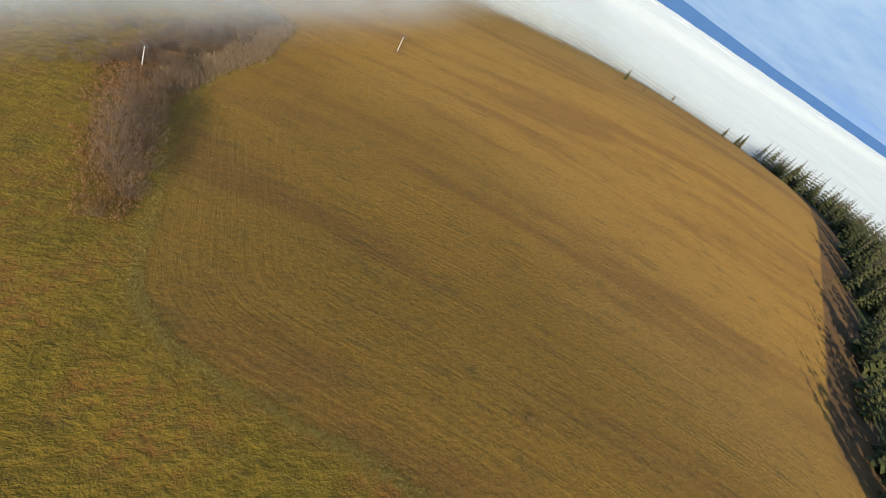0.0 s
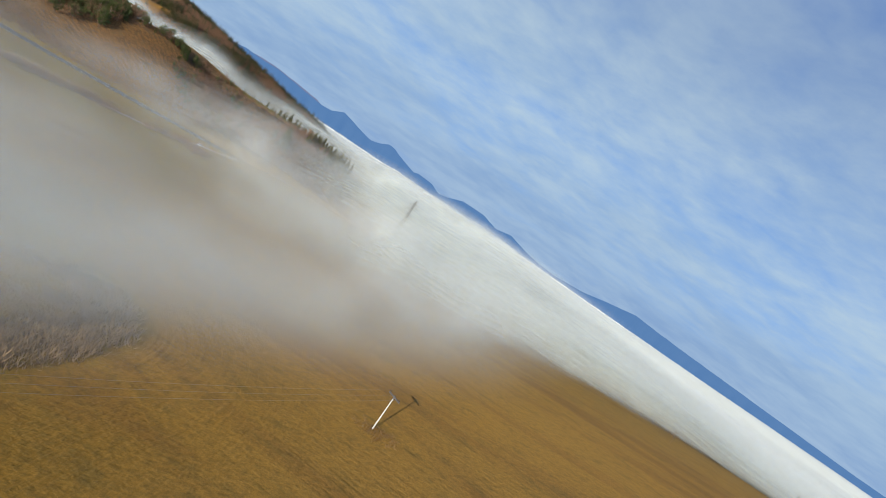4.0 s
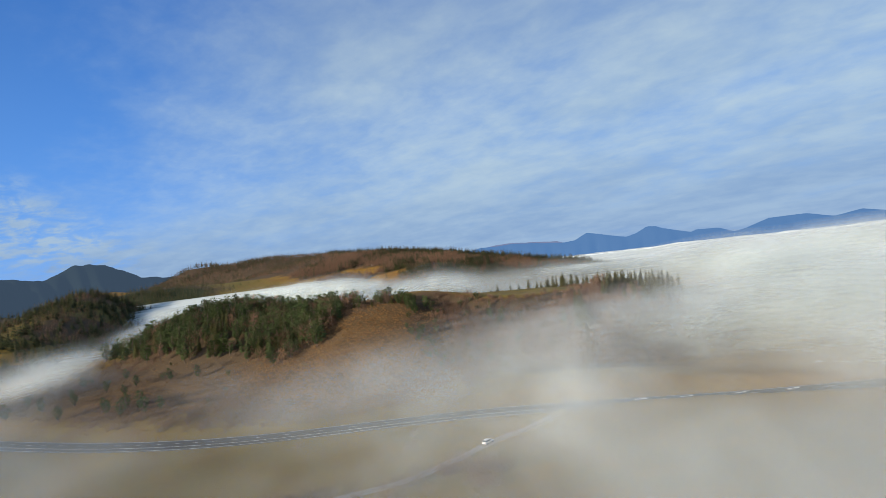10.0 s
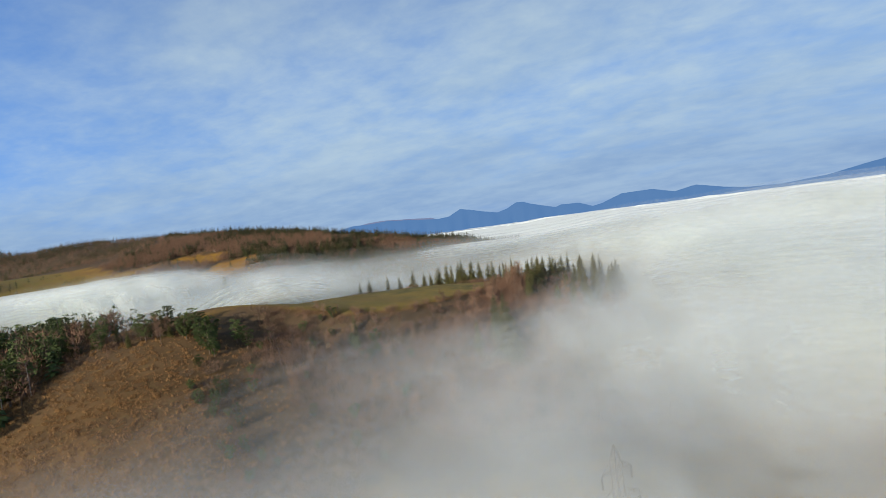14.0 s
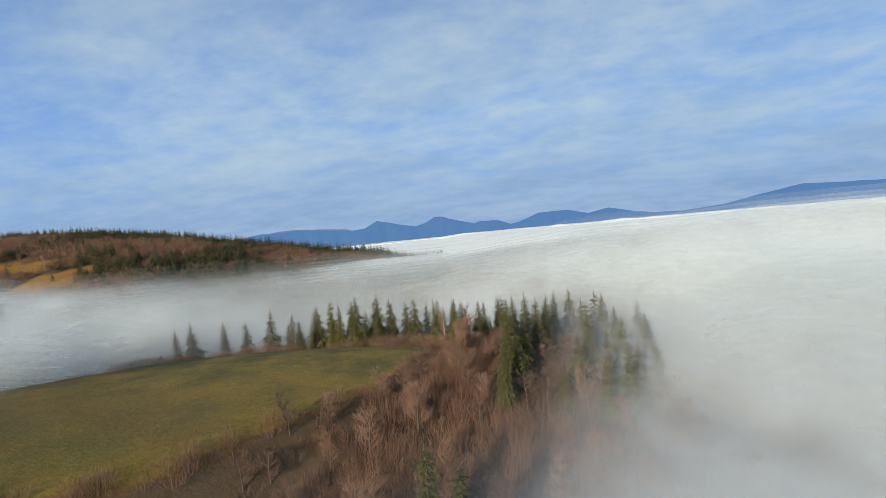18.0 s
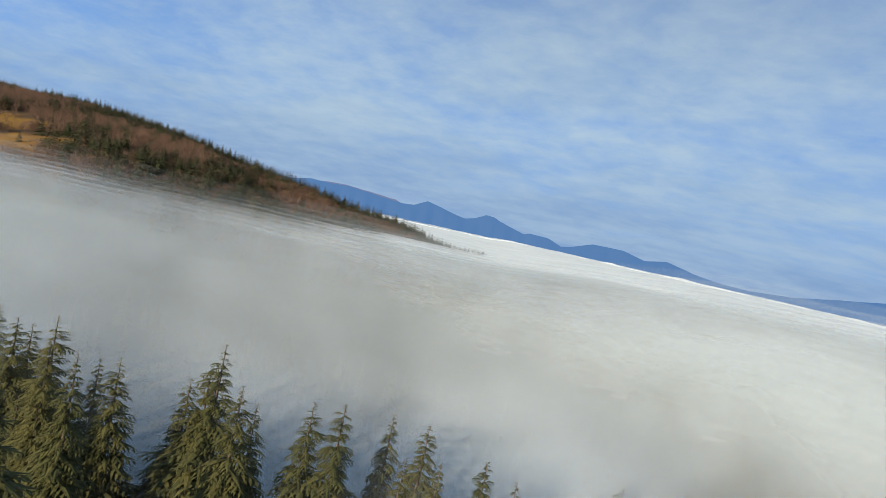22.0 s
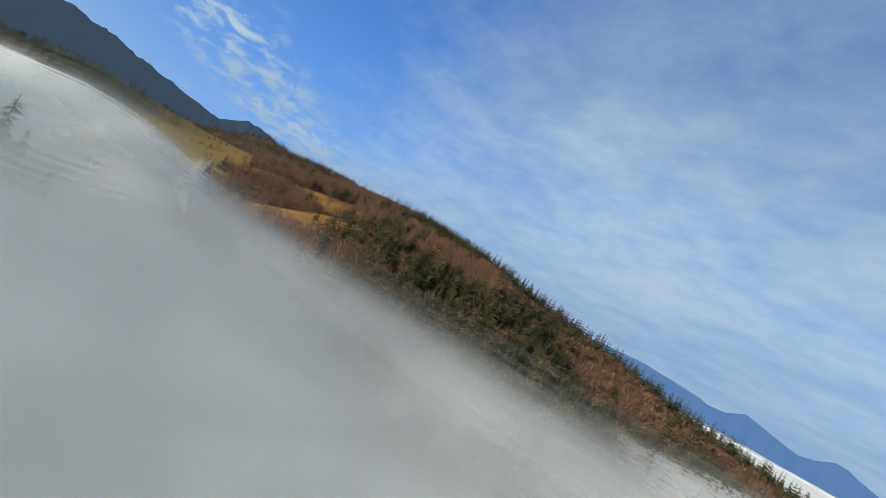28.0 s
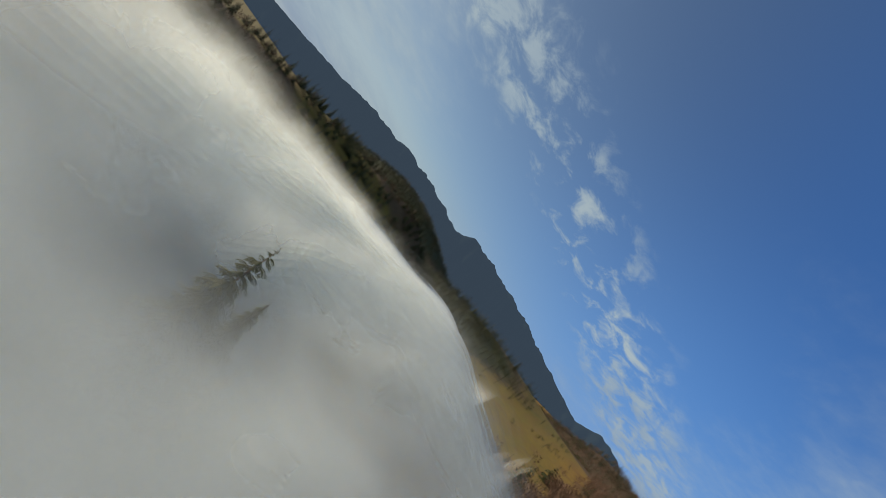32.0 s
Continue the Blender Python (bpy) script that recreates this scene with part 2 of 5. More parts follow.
def plain_material(name, color, rough=0.6, metal=0.0, grain=0.12, scale=2.0):
    m, n = material(name)
    pos = n.add("ShaderNodeNewGeometry").outputs["Position"]
    f = n.noise(pos, scale, 4.0, 0.65)
    dark = tuple(v * (1 - 2.2 * grain) for v in color)
    finish(n, n.mix(f, dark, tuple(min(1, v * (1 + grain)) for v in color)), rough, f, 0.01, Metallic=metal)
    return m


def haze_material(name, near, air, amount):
    """Far mountains: their woods, with the haze of kilometres of air as emission."""
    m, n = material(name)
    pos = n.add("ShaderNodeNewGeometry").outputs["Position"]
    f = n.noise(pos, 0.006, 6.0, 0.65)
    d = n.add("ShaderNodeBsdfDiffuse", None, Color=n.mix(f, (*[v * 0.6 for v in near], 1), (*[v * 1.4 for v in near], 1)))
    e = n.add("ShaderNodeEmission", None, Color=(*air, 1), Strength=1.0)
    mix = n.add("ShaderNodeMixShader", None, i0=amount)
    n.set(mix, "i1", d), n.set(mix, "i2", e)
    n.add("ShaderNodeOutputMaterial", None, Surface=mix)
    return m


def fog_material(name="fog", tilt=0.5, through=0.32, even=0.12):
    m, n = material(name)
    geo = n.add("ShaderNodeNewGeometry")
    pos = geo.outputs["Position"]
    dens = n.add("ShaderNodeAttribute", {"attribute_name": "thickness"}).outputs["Fac"]
    wide = n.noise(n.mapping(pos, (1, 1, 1.4)), 0.011, 3.0, 0.5, 0.5)
    puff = n.noise(n.mapping(pos, (1, 1, 1.4)), 0.038, 5.0, 0.58, 0.7)
    amount = n.math("ADD", n.math("MULTIPLY", n.math("SUBTRACT", wide, 0.5), 2.4), n.math("MULTIPLY", n.math("SUBTRACT", puff, 0.5), 1.7))
    # out over the valley the fog lies even
    away = n.vmath("LENGTH", n.vmath("SUBTRACT", pos, (-180.0, 330.0, 0.0)), out=1)
    amount = n.math("MULTIPLY", amount, n.ramp(away, 240.0, 620.0, 1.0, even))
    # the veil thins and thickens, but neither where it is solid nor where it is nothing
    edge = n.math("MULTIPLY", dens, n.math("SUBTRACT", 1.0, dens))
    alpha = n.math("ADD", dens, n.math("MULTIPLY", amount, n.math("MULTIPLY", edge, 2.0)), clamp=True)
    white = (0.875, 0.905, 0.86, 1)
    # droplets scatter the light evenly, so the veil's own tilt counts little
    level = n.vmath("NORMALIZE", n.vmath("ADD", n.vmath("MULTIPLY", geo.outputs["Normal"], (tilt, tilt, tilt)), (-0.02, -0.05, 0.3)))
    d = n.add("ShaderNodeBsdfDiffuse", None, Color=white, Roughness=0.38, Normal=level)
    tl = n.add("ShaderNodeBsdfTranslucent", None, Color=white, Normal=level)
    body = n.add("ShaderNodeMixShader", None, i0=through)
    n.set(body, "i1", d), n.set(body, "i2", tl)
    gl = n.add("ShaderNodeBsdfGlossy", None, Color=white, Roughness=0.78, Normal=level)
    shine = n.add("ShaderNodeMixShader", None, i0=0.24)
    n.set(shine, "i1", body), n.set(shine, "i2", gl)
    clear = n.add("ShaderNodeBsdfTransparent")
    mix = n.add("ShaderNodeMixShader", None, i0=alpha)
    n.set(mix, "i1", clear), n.set(mix, "i2", shine)
    n.add("ShaderNodeOutputMaterial", None, Surface=mix)
    return m


LAND = ground_material()
FOG = fog_material()
DRIFT = fog_material("fog_drift", 0.12)
BACKLIT = fog_material("backlit_fog", 1.0, 0.75, 1.1)
SPRUCE = leaf_material("spruce_needles", (0.066, 0.068, 0.022), (0.112, 0.098, 0.029), (0.034, 0.040, 0.016))
FAR_NEEDLES = leaf_material("far_needles", (0.048, 0.058, 0.022), (0.085, 0.084, 0.027), (0.030, 0.040, 0.017))
FAR_TWIGS = leaf_material("far_twigs", (0.165, 0.092, 0.055), (0.215, 0.130, 0.080), (0.100, 0.058, 0.038))
PINE = leaf_material("pine_needles", (0.060, 0.086, 0.026), (0.088, 0.105, 0.032), (0.038, 0.058, 0.022))
RUSSET = leaf_material("russet_twigs", (0.185, 0.100, 0.060), (0.250, 0.160, 0.105), (0.105, 0.058, 0.038))
THORN = leaf_material("thorn_twigs", (0.125, 0.084, 0.056), (0.165, 0.118, 0.080), (0.080, 0.054, 0.038))
GOLD = leaf_material("larch_gold", (0.30, 0.16, 0.035), (0.38, 0.22, 0.05), (0.20, 0.10, 0.02))
BARK = bark_material("bark", (0.075, 0.05, 0.035), (0.16, 0.12, 0.09))
BIRCH = bark_material("birch_bark", (0.28, 0.24, 0.19), (0.5, 0.46, 0.4))


# ---------------- meshes ----------------
def mesh_of(name, verts, faces, mats, smooth=False, mat_index=None):
    me = bpy.data.meshes.new(name)
    me.from_pydata([tuple(v) for v in verts], [], [tuple(f) for f in faces])
    for m in mats:
        me.materials.append(m)
    if mat_index is not None:
        me.polygons.foreach_set("material_index", list(mat_index))
    if smooth:
        me.polygons.foreach_set("use_smooth", [True] * len(me.polygons))
    me.update()
    return me


def part(name, data, mat, parent, label=""):
    """One mesh object under a thing. data: a bmesh or a ready mesh."""
    if isinstance(data, bmesh.types.BMesh):
        me = bpy.data.meshes.new(name)
        data.to_mesh(me)
        data.free()
        me.materials.append(mat)
    else:
        me = data
    ob = new(name, me)
    ob.parent = parent
    return tagged(ob, label)


def sstep(v, a, b):
    t = np.clip((np.asarray(v, float) - a) / (b - a), 0, 1)
    return t * t * (3 - 2 * t)


class Wavy:
    """Smooth value noise on a lattice, for many points at once."""

    def __init__(self, seed):
        self.g = np.random.RandomState(seed).rand(256, 256)

    def at(self, x, y, size):
        x, y = np.asarray(x, float) / size + 91.3, np.asarray(y, float) / size + 57.7
        i, j = np.floor(x).astype(int), np.floor(y).astype(int)
        u, v = x - i, y - j
        u, v = u * u * (3 - 2 * u), v * v * (3 - 2 * v)
        g = self.g
        a, b = g[i % 256, j % 256], g[(i + 1) % 256, j % 256]
        c, d = g[i % 256, (j + 1) % 256], g[(i + 1) % 256, (j + 1) % 256]
        return (a * (1 - u) + b * u) * (1 - v) + (c * (1 - u) + d * u) * v - 0.5


WAVE = Wavy(4)


def bump(x, y, cx, cy, rx, ry, turn=0.0):
    c, s = math.cos(radians(turn)), math.sin(radians(turn))
    u, v = (x - cx) * c + (y - cy) * s, -(x - cx) * s + (y - cy) * c
    return np.exp(-(u / rx) ** 2 - (v / ry) ** 2)


def plateau(x, y, cx, cy, rx, ry):
    return np.exp(-(((x - cx) / rx) ** 2 + ((y - cy) / ry) ** 2) ** 2)


CREST = [(-95, 1046, -13), (-226, 1026, 12), (-319, 1004, 31), (-425, 990, 50), (-692, 1175, 80), (-1040, 1453, 104), (-1250, 1415, 114), (-1370, 1335, 102), (-1450, 1300, 117), (-1508, 1272, 92), (-1560, 1240, 30)]
CREST_WIDE = [(130, 145), (130, 130), (165, 120), (225, 140), (365, 225), (450, 260), (420, 260), (340, 200), (190, 120), (120, 90), (110, 90)]


def ridge_at(x, y):
    """Height share of the long wooded ridge, and the distance from its crest, positive to the south-west."""
    best = np.full(np.shape(x), 1e9)
    h, side = np.zeros(np.shape(x)), np.zeros(np.shape(x))
    for (a, b), (wa, wb) in zip(zip(CREST, CREST[1:]), zip(CREST_WIDE, CREST_WIDE[1:])):
        dx, dy = b[0] - a[0], b[1] - a[1]
        t = np.clip(((x - a[0]) * dx + (y - a[1]) * dy) / (dx * dx + dy * dy), 0, 1)
        px, py = x - a[0] - t * dx, y - a[1] - t * dy
        d = np.hypot(px, py)
        south = (px * dy - py * dx)
        sgn = np.where(south > 0, -1.0, 1.0)
        w = np.where(sgn > 0, wa[0] + t * (wb[0] - wa[0]), wa[1] + t * (wb[1] - wa[1]))
        hh = (a[2] + t * (b[2] - a[2]) + 28) * np.exp(-(d / w) ** 2)
        near = d < best
        best = np.where(near, d, best)
        side = np.where(near, sgn * d, side)
        h = np.maximum(h, hh)
    return h, side


def spur(x, y):
    """Height of the wooded spur that comes down towards the valley behind the knoll."""
    u, v = -(x + 520) * 0.745 + (y - 300) * 0.667, (x + 520) * 0.667 + (y - 300) * 0.745
    u, v = u - 4, v + 58
    return np.interp(u, [-90, 0, 110, 190, 290, 490, 620], [0, 20, 34, 46, 55, 74, 0]) * np.exp(-(v / 85) ** 2)


def height(x, y):
    x, y = np.asarray(x, float), np.asarray(y, float)
    z = -18.0 + 0 * x
    z = z + 48 * bump(x, y, 250, -90, 255, 255)
    z = z + 34 * bump(x, y, 5, -285, 130, 130)
    z = z + 5 * bump(x, y, 60, 160, 75, 75)
    z = z + 8 * bump(x, y, -43, 262, 60, 40)
    z = z + 44 * bump(x, y, -325, 330, 112, 62, 4)
    z = z + 10 * bump(x, y, -330, 215, 130, 45, 5)
    z = z + 36 * plateau(x, y, -130, 405, 115, 85)
    z = z + 12 * bump(x, y, -26, 460, 52, 43)
    z = z + 27 * bump(x, y, -190, 312, 62, 50)
    z = z + ridge_at(x, y)[0]
    z = z + np.maximum(spur(x, y), 58 * bump(x, y, -1060, 780, 200, 150, 55))
    z = z + 118 * bump(x, y, -1640, 470, 330, 270, 15)
    z = z + 96 * bump(x, y, -2080, 1370, 260, 260)
    z = z - 13 * sstep(meadow_edge(x) - y, 0, 20) * bump(x, y, -103, 350, 62, 45)
    far = np.hypot(x + 85, y - 345)
    z = z + WAVE.at(x, y, 55) * 1.4 + WAVE.at(x, y, 16) * 0.45 + WAVE.at(x, y, 230) * 5 * sstep(far, 300, 800)
    # the road runs on a level bed
    d, bed = road_at(x, y)
    z = z + (bed - z) * (1 - sstep(d, 6.0, 16.0))
    return z - 20 * sstep(far, 2200, 4300)


ROAD = [(-620, 300), (-480, 215), (-400, 178), (-346, 168), (-286, 170), (-221, 178), (-168, 193), (-95, 226), (-43, 242), (18, 258), (110, 292), (260, 350)]


def smooth_line(pts, n=10):
    """Catmull-Rom through the plan's points."""
    p = [np.array(q, float) for q in pts]
    p = [2 * p[0] - p[1]] + p + [2 * p[-1] - p[-2]]
    out = []
    for a, b, c, d in zip(p, p[1:], p[2:], p[3:]):
        for k in range(n):
            t = k / n
            out.append(0.5 * (2 * b + (c - a) * t + (2 * a - 5 * b + 4 * c - d) * t * t + (3 * b - a - 3 * c + d) * t ** 3))
    return np.array(out + [p[-2]])


ROAD_LINE = smooth_line(ROAD)
ROAD_Z = -15.5 + 2.0 * sstep(-ROAD_LINE[:, 0], 250, 480)


def road_at(x, y):
    """Distance from the road's middle, and the height of its bed there."""
    best, bed = np.full(np.shape(x), 1e9), np.zeros(np.shape(x))
    for (ax, ay), (bx, by), za in zip(ROAD_LINE[::2], ROAD_LINE[2::2], ROAD_Z[::2]):
        dx, dy = bx - ax, by - ay
        t = np.clip(((x - ax) * dx + (y - ay) * dy) / (dx * dx + dy * dy), 0, 1)
        d = np.hypot(x - ax - t * dx, y - ay - t * dy)
        bed = np.where(d < best, za, bed)
        best = np.minimum(best, d)
    return best, bed


def axis(lo, hi, fine_lo, fine_hi, step, grow=1.13):
    v = list(np.arange(fine_lo, fine_hi + 1e-6, step))
    s = step
    while v[-1] < hi:
        s *= grow
        v.append(min(v[-1] + s, hi))
    s = step
    while v[0] > lo:
        s *= grow
        v.insert(0, max(v[0] - s, lo))
    return np.array(v)


def grid_mesh(name, xs, ys, z_of, mats, attrs=None, smooth=True, trim=None):
    gx, gy = np.meshgrid(xs, ys)
    gz = z_of(gx, gy)
    nx, ny = len(xs), len(ys)
    me = bpy.data.meshes.new(name)
    co = np.stack([gx, gy, gz], -1).reshape(-1, 3)
    idx = np.arange(nx * ny).reshape(ny, nx)
    quad = np.stack([idx[:-1, :-1], idx[:-1, 1:], idx[1:, 1:], idx[1:, :-1]], -1).reshape(-1, 4)
    vals = {key: np.ascontiguousarray(fn(gx, gy, gz), dtype=np.float32).ravel() for key, fn in (attrs or {}).items()}
    if trim:
        quad = quad[vals[trim][quad].max(1) > 0.004]
    me.vertices.add(len(co))
    me.vertices.foreach_set("co", co.ravel())
    me.loops.add(quad.size)
    me.loops.foreach_set("vertex_index", quad.ravel())
    me.polygons.add(len(quad))
    me.polygons.foreach_set("loop_start", np.arange(0, quad.size, 4))
    me.polygons.foreach_set("loop_total", np.full(len(quad), 4))
    me.polygons.foreach_set("use_smooth", np.full(len(quad), smooth))
    for m in mats:
        me.materials.append(m)
    for key, val in vals.items():
        a = me.attributes.new(key, "FLOAT", "POINT")
        a.data.foreach_set("value", val)
    me.update()
    me.validate()
    return me


# ---- land cover, by plan ----
def second_meadow(x, y):
    return sstep(y - meadow_edge(x), -6, -2) * (1 - sstep(y, 445, 451)) * sstep(x, -240, -225)


def meadow_edge(x):
    """South-eastern rim of the second meadow."""
    return np.interp(x, [-185, -152, -127, -105, -81, -66, -50], [362, 360, 360, 372, 404, 436, 475])


MOWN = smooth_line([(0, -48), (12, -60), (18, -70), (18, -82), (13.8, -92), (8.9, -111), (-3.5, -132), (-9, -156), (-9.6, -181), (-9.7, -207), (-8, -215), (-3.5, -222), (5, -229), (14, -235), (22, -241), (40, -254), (60, -268)], 8)


def from_mown(x, y):
    """Distance from the rim of the mown field, positive on the unmown side."""
    x, y = np.asarray(x, float), np.asarray(y, float)
    best, out = np.full(x.shape, 1e9), np.zeros(x.shape)
    for a, b in zip(MOWN, MOWN[1:]):
        dx, dy = b - a
        t = np.clip(((x - a[0]) * dx + (y - a[1]) * dy) / (dx * dx + dy * dy), 0, 1)
        px, py = x - a[0] - t * dx, y - a[1] - t * dy
        d = np.hypot(px, py)
        out = np.where(d < best, np.where(dx * py - dy * px < 0, d, -d), out)
        best = np.minimum(best, d)
    return out


def cover_rough(x, y, z=None):
    near = (x > -260) & (x < 90) & (y > -420) & (y < -30)
    return np.where(near, sstep(from_mown(x, y), -0.5, 3.0), 0.0)


def mown_rim(x, y, z=None):
    """Metres inside the mown field."""
    near = (x > -260) & (x < 160) & (y > -420) & (y < 20)
    return np.where(near, np.clip(-from_mown(x, y), -30, 150), 150.0)


def cover_green(x, y, z=None):
    g = 0.06 * sstep(-(x * 0.9 + (y + 180) * 0.55), -40, 60) * sstep(-y, 85, 170)
    g = np.maximum(g, 0.95 * second_meadow(x, y))
    ridge, side = ridge_at(x, y)
    g = np.maximum(g, 0.95 * sstep(-x, 480, 660) * sstep(side, 170 + 60 * sstep(-x, 600, 800), 270 + 60 * sstep(-x, 600, 800)))
    return np.maximum(g, 0.80 * bump(x, y, -80, 160, 260, 120) ** 0.5)


def clearing(x, y):
    ridge, side = ridge_at(x, y)
    open_part = sstep(-x, 395, 470) * sstep(side, 75 + 150 * sstep(-x, 560, 720), 105 + 155 * sstep(-x, 560, 720)) * (1 - sstep(-x, 800, 900))
    return open_part * sstep(WAVE.at(x, y, 60) + 0.3 * sstep(-x, 600, 720), -0.06, 0.06)


def cover_scrub(x, y, z=None):
    s = 0.95 * bump(x, y, -182, 275, 70, 55, 25) ** 0.5
    s = np.maximum(s, 0.85 * bump(x, y, -305, 240, 115, 50) ** 0.5)
    s = np.maximum(s, 0.75 * sstep(from_mown(x, y), 1, 4) * bump(x, y, -8, -115, 17, 48, -20) ** 0.6)
    s = np.maximum(s, 0.9 * sstep(meadow_edge(x) - y, -1, 5) * bump(x, y, -90, 370, 90, 70) ** 0.5)
    s = np.maximum(s, 0.9 * sstep(x, 110, 150) * sstep(east_wood(x, y), -9, -3))
    ridge, side = ridge_at(x, y)
    return np.maximum(s, 0.85 * sstep(ridge, 3, 8) * (1 - sstep(-x, 760, 960)) * sstep(y, 690, 780) * (1 - 0.55 * clearing(x, y)))


def cover_wood(x, y, z=None):
    w = bump(x, y, -290, 335, 86, 60, 10) ** 0.45 * 1.1
    w = np.maximum(w, 1.2 * bump(x, y, -42, 428, 50, 52, 30) ** 0.6)
    w = np.maximum(w, sstep(meadow_edge(x) - y, 0, 5) * bump(x, y, -92, 362, 70, 60) ** 0.4)
    w = np.maximum(w, sstep(x, 130, 170) * sstep(east_wood(x, y), 0, 14))
    ridge, side = ridge_at(x, y)
    wide = 185 - 60 * sstep(-x, 380, 460) + 125 * sstep(-x, 480, 800) + 170 * sstep(-x, 850, 1100)
    w = np.maximum(w, (1 - sstep(side, wide, wide + 50)) * sstep(ridge, 6, 16) * sstep(y, 690, 780))
    w = np.maximum(w, (bump(x, y, -1640, 470, 330, 250, 15) ** 0.5 + 0.9 * bump(x, y, -1010, 690, 200, 110, 55) ** 0.5) * (1 - sstep(y, 850, 950)))
    w = np.maximum(w, 0.9 * bump(x, y, -110, 520, 110, 60) ** 0.6)
    w = np.maximum(w, sstep(spur(x, y), 3, 10))
    w = np.maximum(w, bump(x, y, -300, 640, 130, 70) ** 0.5)
    return np.clip(w * (1 - clearing(x, y)) * (1 - second_meadow(x, y)), 0, 1)


def east_wood(x, y):
    """Metres inside the spruce wood along the eastern edge of the first meadow."""
    line = np.interp(x, [100, 125, 158, 207, 309, 344, 380, 480, 700], [-262, -243, -220, -180, -98, -34, 20, 90, 160])
    return (line - y) * 0.8


def cover_conifer_shade(x, y, z=None):
    """Floor of closed spruce woods: western hills with shade coloured in, and eastern edge."""
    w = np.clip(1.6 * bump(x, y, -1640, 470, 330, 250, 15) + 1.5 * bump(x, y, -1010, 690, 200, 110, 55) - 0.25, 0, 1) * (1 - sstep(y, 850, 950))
    # unseen dark patch, added so the thin fog above looks greyer
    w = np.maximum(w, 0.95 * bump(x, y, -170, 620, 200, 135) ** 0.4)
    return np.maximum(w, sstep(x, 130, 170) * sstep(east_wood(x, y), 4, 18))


XS = axis(-4200, 4200, -520, 400, 4.0, 1.10)
YS = axis(-3300, 4200, -300, 620, 4.0, 1.10)
ground = tagged(new("ground", grid_mesh("ground", XS, YS, height, [LAND], {"green": cover_green, "scrub": cover_scrub, "wood": cover_wood, "conifer": cover_conifer_shade, "rough": cover_rough, "rim": mown_rim})),
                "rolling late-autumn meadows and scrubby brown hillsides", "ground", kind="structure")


# ---- fog: stacked veils over the low ground ----
def fog_amount(x, y):
    """How much of what lies below the fog hides, from 0 to 1."""
    open_side = (x - 20) * 0.76 - (y + 58) * 0.65 + WAVE.at(x, y, 60) * 22
    clear = sstep(open_side, -26, 36) * (1 - sstep(np.hypot((x - 110) * 0.75, y + 185), 222, 285))
    clear = np.maximum(clear, 0.82 * bump(x, y, -95, 90, 135, 112, 35) ** 0.5)
    clear = np.maximum(clear, 1.05 * bump(x, y, -365, 195, 135, 75, -4) ** 0.9)
    clear = np.maximum(clear, 0.92 * bump(x, y, -190, 285, 75, 65, 30) ** 0.7)
    clear = np.maximum(clear, 0.93 * bump(x, y, -115, 280, 80, 54, 15) ** 0.5)
    clear = np.maximum(clear, 0.76 * bump(x, y, -94, 372, 70, 52, 30) ** 0.65)
    clear = np.maximum(clear, 0.60 * bump(x, y, -135, 545, 100, 60, 0) ** 0.6)
    clear = np.maximum(clear, 0.42 * bump(x, y, -200, 600, 150, 90, -25) ** 0.5)
    clear = np.maximum(clear, 0.88 * bump(x, y, -20, 4, 64, 60) ** 0.6)
    clear = np.maximum(clear, 0.62 * bump(x, y, -4, -62, 50, 34, 15) ** 0.7)
    for hx, hy, r, c in ((25, 254, 62, 0.66), (-228, 790, 60, 0.8), (-368, 634, 42, 0.72), (-415, 770, 36, 0.5)):
        clear = np.maximum(clear, c * bump(x, y, hx, hy, r, r * 0.8))
    clear = np.maximum(clear, 0.30 * bump(x, y, -300, 655, 70, 50) ** 0.6)
    clear = np.maximum(clear, 0.60 * bump(x, y, -28, 428, 42, 50) ** 0.7)
    clear = np.maximum(clear, 0.88 * bump(x, y, -2, 205, 56, 30, 25) ** 0.6)
    clear = np.maximum(clear, 0.86 * bump(x, y, -235, 172, 85, 55, 10) ** 0.6)
    clear = np.maximum(clear, 0.88 * bump(x, y, -72, 262, 66, 48, 15) ** 0.6)
    beyond = (x + 394) * -0.618 + (y - 218) * -0.786
    clear = clear * (1 - 0.85 * np.exp(-((beyond + 12) / 42) ** 2) * sstep(-x, 270, 360))
    clear = np.maximum(clear, sstep(beyond, 25, 75) * sstep(-x, 345, 420))
    clear = np.maximum(clear, 0.60 * bump(x, y, -75, 474, 75, 36) ** 0.6)
    clear = clear * (1 - 0.4 * bump(x, y, -150, 480, 60, 28)) * (1 - 0.85 * sstep(x, 10, 60) * sstep(y, 40, 110))
    clear = np.maximum(clear, 0.50 * bump(x, y, -400, 500, 230, 85, 20) ** 0.6)
    clear = clear * (1 - 0.55 * bump(x, y, -205, 400, 70, 60))
    wob = swirl(x, y, 80) * 0.5 + swirl(x, y, 36) * 0.3
    return np.clip(1 - clear - wob * sstep(clear, 0.04, 0.2) * (1 - sstep(clear, 0.7, 1.0)), 0, 1)


def swirl(x, y, size):
    """Noise on a lattice that is turned and bent, so that no rows show at a low angle."""
    a = 0.6 + size * 0.37
    c, s = math.cos(a), math.sin(a)
    u, v = x * c + y * s, y * c - x * s
    return 0.62 * WAVE.at(u + size * WAVE.at(v, u, size * 1.3), v + size * WAVE.at(u, v, size * 1.1), size) + 0.38 * WAVE.at(u * 0.6 - v * 0.8, u * 0.8 + v * 0.6, size * 0.83)


